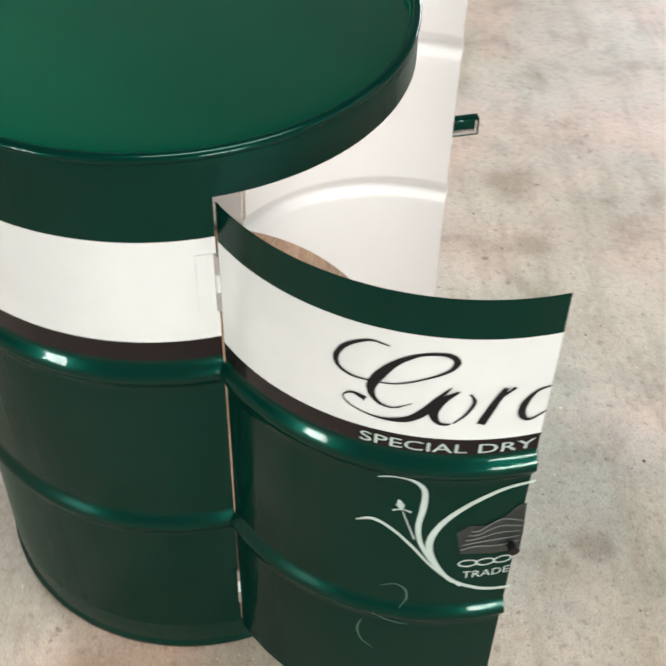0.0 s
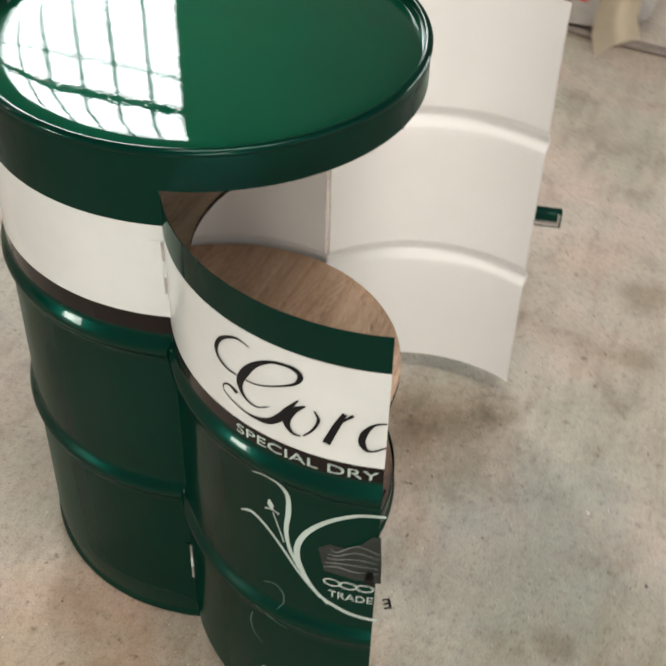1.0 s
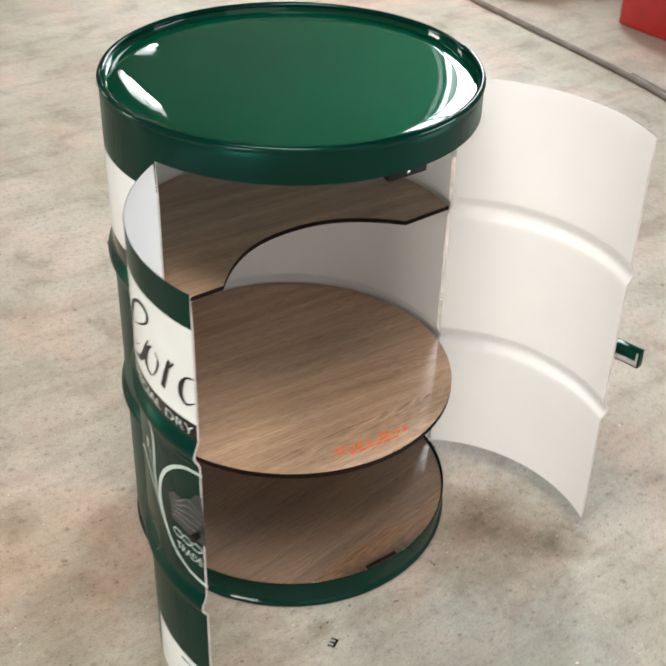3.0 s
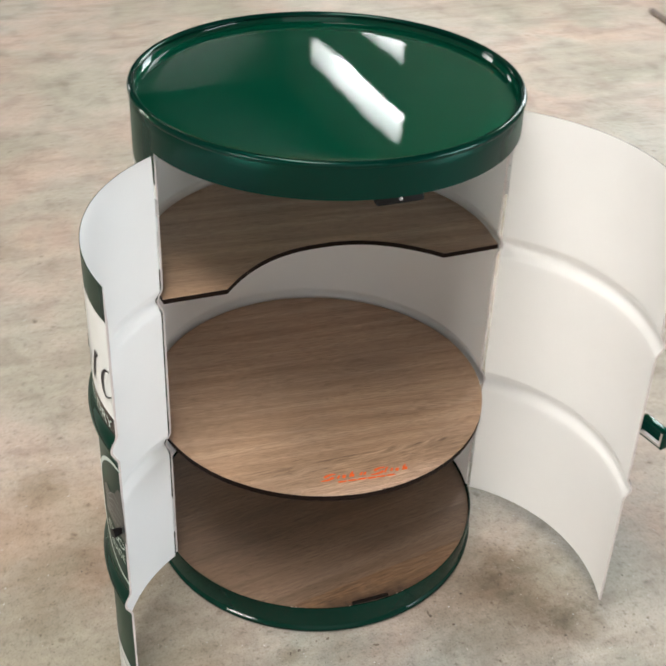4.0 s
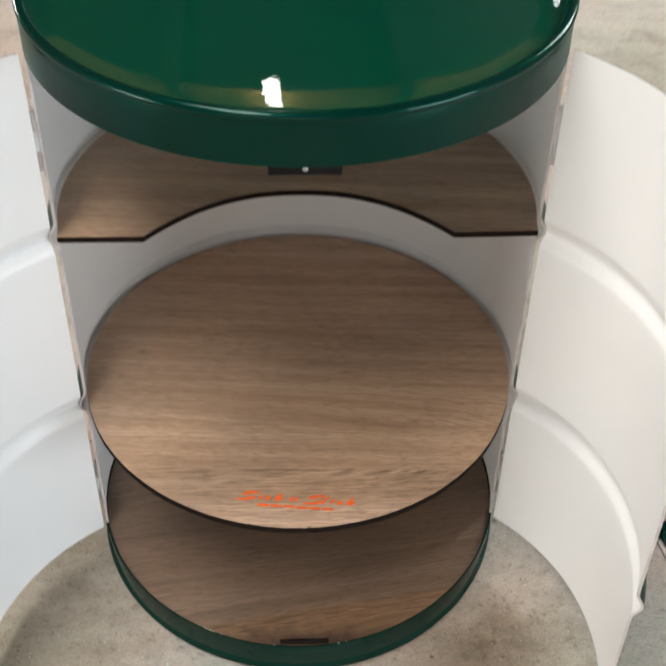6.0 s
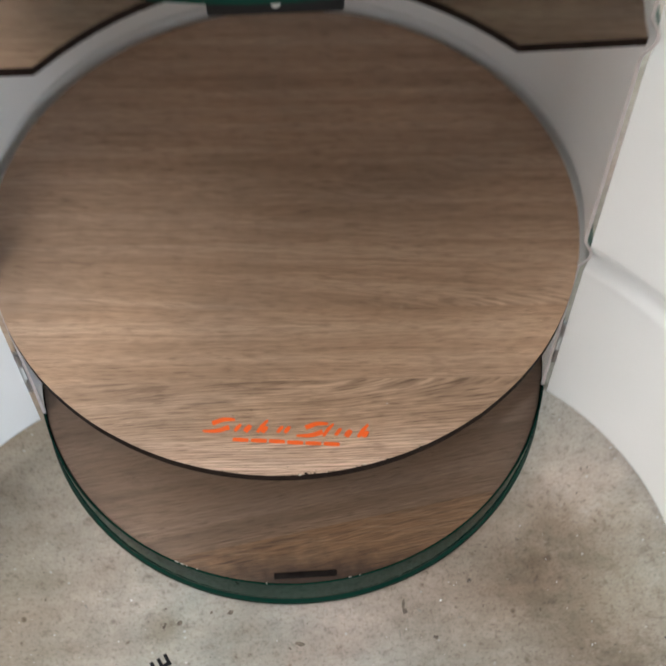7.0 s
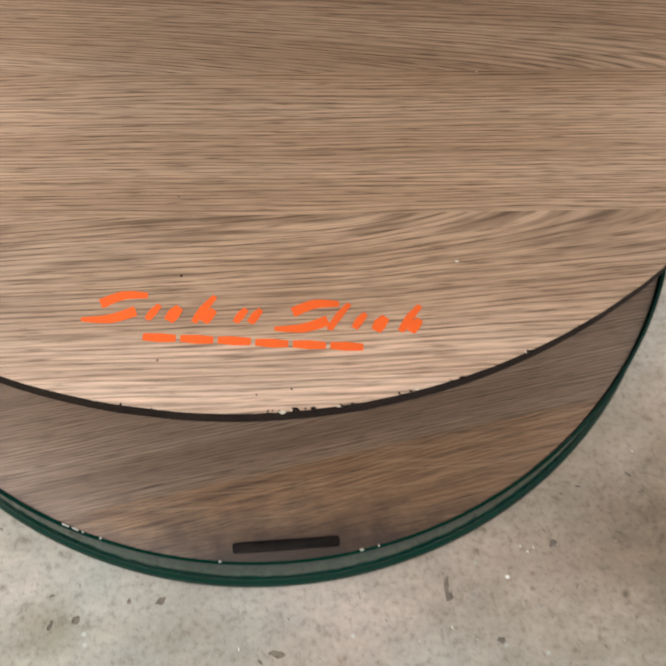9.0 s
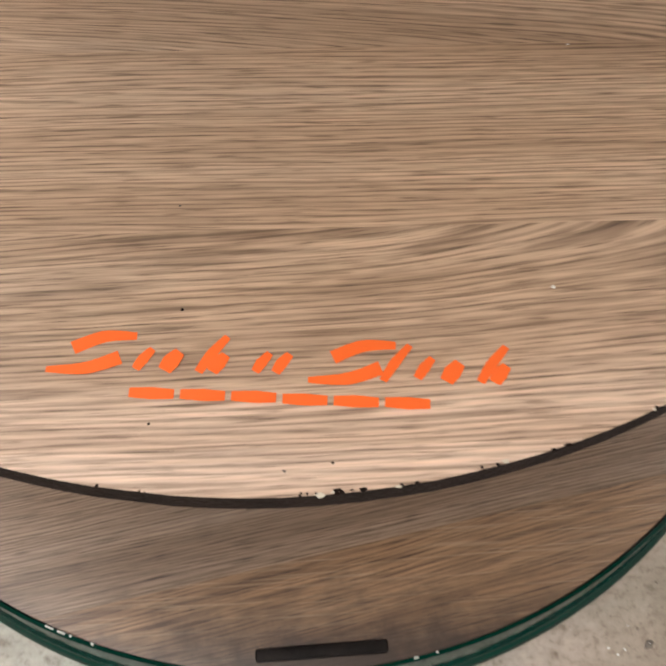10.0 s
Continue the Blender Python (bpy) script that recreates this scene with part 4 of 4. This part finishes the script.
BLUE_MARKS = [([(0.455, 0.40), (0.458, 0.58)], 0.007), ([(0.468, 0.38), (0.472, 0.56)], 0.007), ([(0.482, 0.40), (0.486, 0.58)], 0.007),
              ([(0.488, 0.66), (0.494, 0.80)], 0.008), ([(0.502, 0.66), (0.507, 0.79)], 0.008),
              ([(0.536 + 0.013 * math.cos(radians(a)), 0.44 + 0.085 * math.sin(radians(a))) for a in range(0, 361, 30)], 0.0065)]
RED_MARKS = [([(0.40, 0.35), (0.42, 0.60), (0.45, 0.55)], 0.030), ([(0.47, 0.93), (0.51, 0.97), (0.55, 0.95)], 0.045), ([(0.44, 0.80), (0.46, 0.84)], 0.05)]
PINK_MARKS = [([(0.44 + 0.02 * k, 0.55), (0.445 + 0.02 * k, 0.70)], 0.005) for k in range(5)]
sack(2.16, 0.10, 8, 0.42, 0.50, 0.25, 2, BLUE_PRINT, BLUE_MARKS, "crumpled cream paper sack with blue printed marks", ear=0.10)
sack(2.08, -0.23, -12, 0.42, 0.36, 0.06, 4, RED_PRINT, RED_MARKS, "flattened grey plastic bag with red printed marks", FILM)
sack(2.62, 2.05, 20, 0.50, 0.60, 0.30, 6, RED_PRINT, PINK_MARKS, "slumped white woven sack with pinkish marks")

# broom standing on its bristles
broom = thing("broom", "brown corn broom standing on its bristles", "broom", (2.42, 0.59, 0))
bm = bmesh.new()
rng = random.Random(11)
for k in range(150):
    a, q = rng.uniform(0, 6.283), math.sqrt(rng.random())
    bx, by = 0.15 * q * math.sin(a), 0.06 * q * math.cos(a)
    tx, ty = bx * 0.35, by * 0.5
    w = 0.0035
    lo = [bm.verts.new((bx + w * math.cos(t), by + w * math.sin(t), rng.uniform(0, 0.02) if t == 0 else 0.004)) for t in (0, 2.09, 4.19)]
    hi = [bm.verts.new((tx + w * math.cos(t), ty + w * math.sin(t), 0.42)) for t in (0, 2.09, 4.19)]
    for j in range(3):
        bm.faces.new((lo[j], lo[(j + 1) % 3], hi[(j + 1) % 3], hi[j]))
part("bristles", bm, BRISTLE, broom)
bm = bmesh.new()
bmesh.ops.create_cone(bm, cap_ends=True, segments=16, radius1=0.013, radius2=0.012, depth=1.0, matrix=pose(0, 0, 0.90))
part("handle", bm, CARD, broom)
broom.rotation_euler = (0, 0, radians(70))

# leaning card with a curled corner
bm = bmesh.new()
rows = []
for j in range(13):
    v = j / 12
    row = []
    for i in range(9):
        u = i / 8
        row.append(bm.verts.new((1.745 + 0.28 * v + 0.07 * math.sin(u * 2.8), -0.315 - 0.11 * u - 0.14 * v + 0.05 * (1 - math.exp(-12 * v)), 0.004 + 0.62 * v + 0.06 * u * u)))
    rows.append(row)
for j in range(12):
    for i in range(8):
        bm.faces.new((rows[j][i], rows[j][i + 1], rows[j + 1][i + 1], rows[j + 1][i]))
bmesh.ops.solidify(bm, geom=bm.faces[:], thickness=0.005)
tagged(obj("cardboard", bm, CARD), "curled buff cardboard sheet leaning on a sack", "cardboard")

# red case by the wall
case = thing("tool_case", "red metal tool case with a white ring emblem", "tool case", (2.72, 1.08, 0))
bm = bmesh.new()
box(bm, (-0.2, -0.36, 0.0), (0.2, 0.36, 0.34), 0.012)
part("body", bm, RED, case)
bm = bmesh.new()
pts = [(0.10 * math.cos(radians(a)), 0.12 + 0.07 * math.sin(radians(a))) for a in range(0, 361, 30)]
ribbon(bm, pts, [0.02] * 13, lambda u, v: Vector((-0.2022, u - 0.1, v)), 4)
part("emblem", bm, CHIP, case, "white ring emblem")
bm = bmesh.new()
box(bm, (-0.02, -0.12, 0.345), (0.02, 0.12, 0.365), 0.006)
box(bm, (-0.012, -0.12, 0.335), (0.012, -0.10, 0.35))
box(bm, (-0.012, 0.10, 0.335), (0.012, 0.12, 0.35))
part("handle", bm, BLACK, case)


def scatter(name, n, area, size, mat, label, category, seed, z=0.0, keep=None):
    """Loose crumbs too small to count, as one object."""
    rng = random.Random(seed)
    bm = bmesh.new()
    made = 0
    while made < n:
        x, y = rng.uniform(area[0], area[1]), rng.uniform(area[2], area[3])
        if keep and not keep(x, y):
            continue
        k = size * rng.uniform(0.4, 1.0) * (2.0 if rng.random() < 0.08 else 1.0)
        a = rng.uniform(0, 6.28)
        r = [Vector((k * math.cos(a + t) * rng.uniform(0.6, 1.3), k * math.sin(a + t) * rng.uniform(0.6, 1.3), 0)) for t in (0, 1.3, 2.5, 3.8, 5.0)]
        base = [bm.verts.new((x + v.x, y + v.y, z)) for v in r]
        top = bm.verts.new((x + rng.uniform(-0.3, 0.3) * k, y, z + k * rng.uniform(0.4, 0.9)))
        for i in range(5):
            bm.faces.new((base[i], base[(i + 1) % 5], top))
        made += 1
    return tagged(obj(name, bm, mat, False), label, category, kind="stuff")


clear = lambda x, y: math.hypot(x, y) > 0.30
scatter("pale_grit", 150, (-0.8, 1.0, -0.9, 0.4), 0.0014, CHIP, "tiny pale crumbs of grit on the floor", "grit", 21, 0.0, clear)
scatter("dark_grit", 80, (-0.8, 1.2, -1.0, 1.2), 0.0022, OIL, "tiny dark crumbs of grit on the floor", "grit", 22, 0.0, clear)
scatter("lid_dust", 46, (-0.24, 0.24, -0.24, 0.24), 0.0010, CHIP, "tiny pale dust specks on the lid", "dust", 23, Z_TOP - 0.0139, lambda x, y: math.hypot(x, y) < 0.24)


def flecks(name, spots, mat, label, category, seed, z=0.0005):
    """Flat ragged specks and chips in the slab's skin: (x, y, half length, half width, turn) each."""
    rng = random.Random(seed)
    bm = bmesh.new()
    for x, y, lx, ly, turn in spots:
        ca, sa = math.cos(turn), math.sin(turn)
        rim = []
        for k in range(9):
            a = 2 * math.pi * k / 9
            u, w = lx * math.cos(a) * rng.uniform(0.55, 1.25), ly * math.sin(a) * rng.uniform(0.5, 1.3)
            rim.append(bm.verts.new((x + u * ca - w * sa, y + u * sa + w * ca, z)))
        c = bm.verts.new((x, y, z + 0.0004))
        for k in range(9):
            bm.faces.new((c, rim[k], rim[(k + 1) % 9]))
    return tagged(obj(name, bm, mat), label, category, kind="stuff")


def strew(n, seed, size, stretch, area=(-0.45, 0.45, -0.62, -0.20)):
    rng = random.Random(seed)
    out = []
    while len(out) < n:
        x, y = rng.uniform(area[0], area[1]), rng.uniform(area[2], area[3])
        if math.hypot(x, y) > 0.295:
            k = size * (0.35 + 0.65 * rng.random() ** 2)
            out.append((x, y, k * rng.uniform(1, stretch), k * 0.6, rng.uniform(0, 3.14)))
    return out


flecks("floor_pit", [(0.100, -0.294, 0.0080, 0.0018, 1.45), (0.101, -0.301, 0.0040, 0.0020, 1.1), (-0.010, -0.328, 0.0060, 0.0026, -0.15), (0.130, -0.330, 0.0026, 0.0024, 0.3), (-0.080, -0.290, 0.0036, 0.0022, 0.6),
                     (-0.100, -0.289, 0.0022, 0.0016, 1.2), (-0.148, -0.300, 0.0036, 0.0015, 1.1), (-0.132, -0.298, 0.0030, 0.0024, 0.8), (0.172, -0.272, 0.0040, 0.0022, 0.9)]
       + strew(120, 31, 0.0016, 2.4) + strew(70, 35, 0.0016, 2.4, (0.16, 0.42, -0.42, -0.10)), PIT, "small dark pits and flecks in the concrete", "pits", 41)
flecks("grey_fleck", strew(130, 32, 0.0027, 1.7, (-0.45, 0.16, -0.62, -0.20)), GREY_FLECK, "faint grey flecks in the concrete", "flecks", 42, 0.0003)
flecks("pale_chip", strew(250, 33, 0.0009, 1.6), CHIP, "tiny bright chips in the concrete", "chips", 43, 0.0007)
# chipped spots on the shelf's black edge: dark crumbs of the core, pale splinters between them
rng = random.Random(77)
for x0, spread, n in ((-0.004, 0.004, 5), (0.003, 0.003, 4), (0.009, 0.005, 6), (0.050, 0.005, 4), (0.072, 0.004, 3), (0.028, 0.006, 3), (-0.05, 0.02, 3), (0.115, 0.02, 4)):
    for k in range(n):
        x = x0 + rng.uniform(-spread, spread)
        y = -math.sqrt(0.2815 ** 2 - x * x) + rng.uniform(-0.0002, 0.0009 if n > 3 else 0.0004)
        w, h = rng.uniform(0.0004, 0.0016), rng.uniform(0.0003, 0.0008)
        pts = [(x + w * math.cos(a) * rng.uniform(0.5, 1.3), y + h * math.sin(a) * rng.uniform(0.5, 1.3)) for a in (6.283 * q / 9 for q in range(9))]
        bm = bmesh.new()
        blob(bm, pts, lambda u, v: Vector((u, v, 0.2948 + 0.0004 + 0.0001 * k)))
        part("edge_chip", bm, CARD if rng.random() < 0.06 else DARK_EDGE, round_shelf)
# specks of dust and dirt on the shelf
for x, y, r, mat in ((-0.0389, -0.2175, 0.0005, DARK_EDGE), (-0.0497, -0.2556, 0.0005, DARK_EDGE), (0.0782, -0.2182, 0.0006, CHIP), (-0.0103, -0.2734, 0.0004, OIL),
                     (-0.0389, -0.1787, 0.0004, OIL), (0.004, -0.272, 0.0004, DARK_EDGE), (0.10, -0.12, 0.0004, CHIP)):
    bm = bmesh.new()
    pts = [(x + r * 1.4 * math.cos(a) * rng.uniform(0.5, 1.3), y + r * math.sin(a) * rng.uniform(0.5, 1.3)) for a in (6.283 * q / 8 for q in range(8))]
    blob(bm, pts, lambda u, v: Vector((u, v, 0.2948 + 0.0004)))
    part("speck", bm, mat, round_shelf)
# bare chips and painted-on glints along the top edge of the bottom ring
for a, w in ((-117.2, 0.0022), (-115.9, 0.0020), (-114.9, 0.0006), (-112.6, 0.0007), (-98.0, 0.0008), (-81.0, 0.0012), (-78.9, 0.0005)):
    bm = bmesh.new()
    half = math.degrees(w / RB)
    lathe_arc(bm, [(RB - 0.0022, Z_RING - 0.0006), (RB - 0.0022, Z_RING + 0.0003), (RB - 0.0014, Z_RING + 0.0004), (RB - 0.0012, Z_RING + 0.0001)], (0, 0), a - half, a + half, 5, None, loop=True)
    bmesh.ops.recalc_face_normals(bm, faces=bm.faces)
    part("chip_and_glint", bm, SACK, bottom_ring)
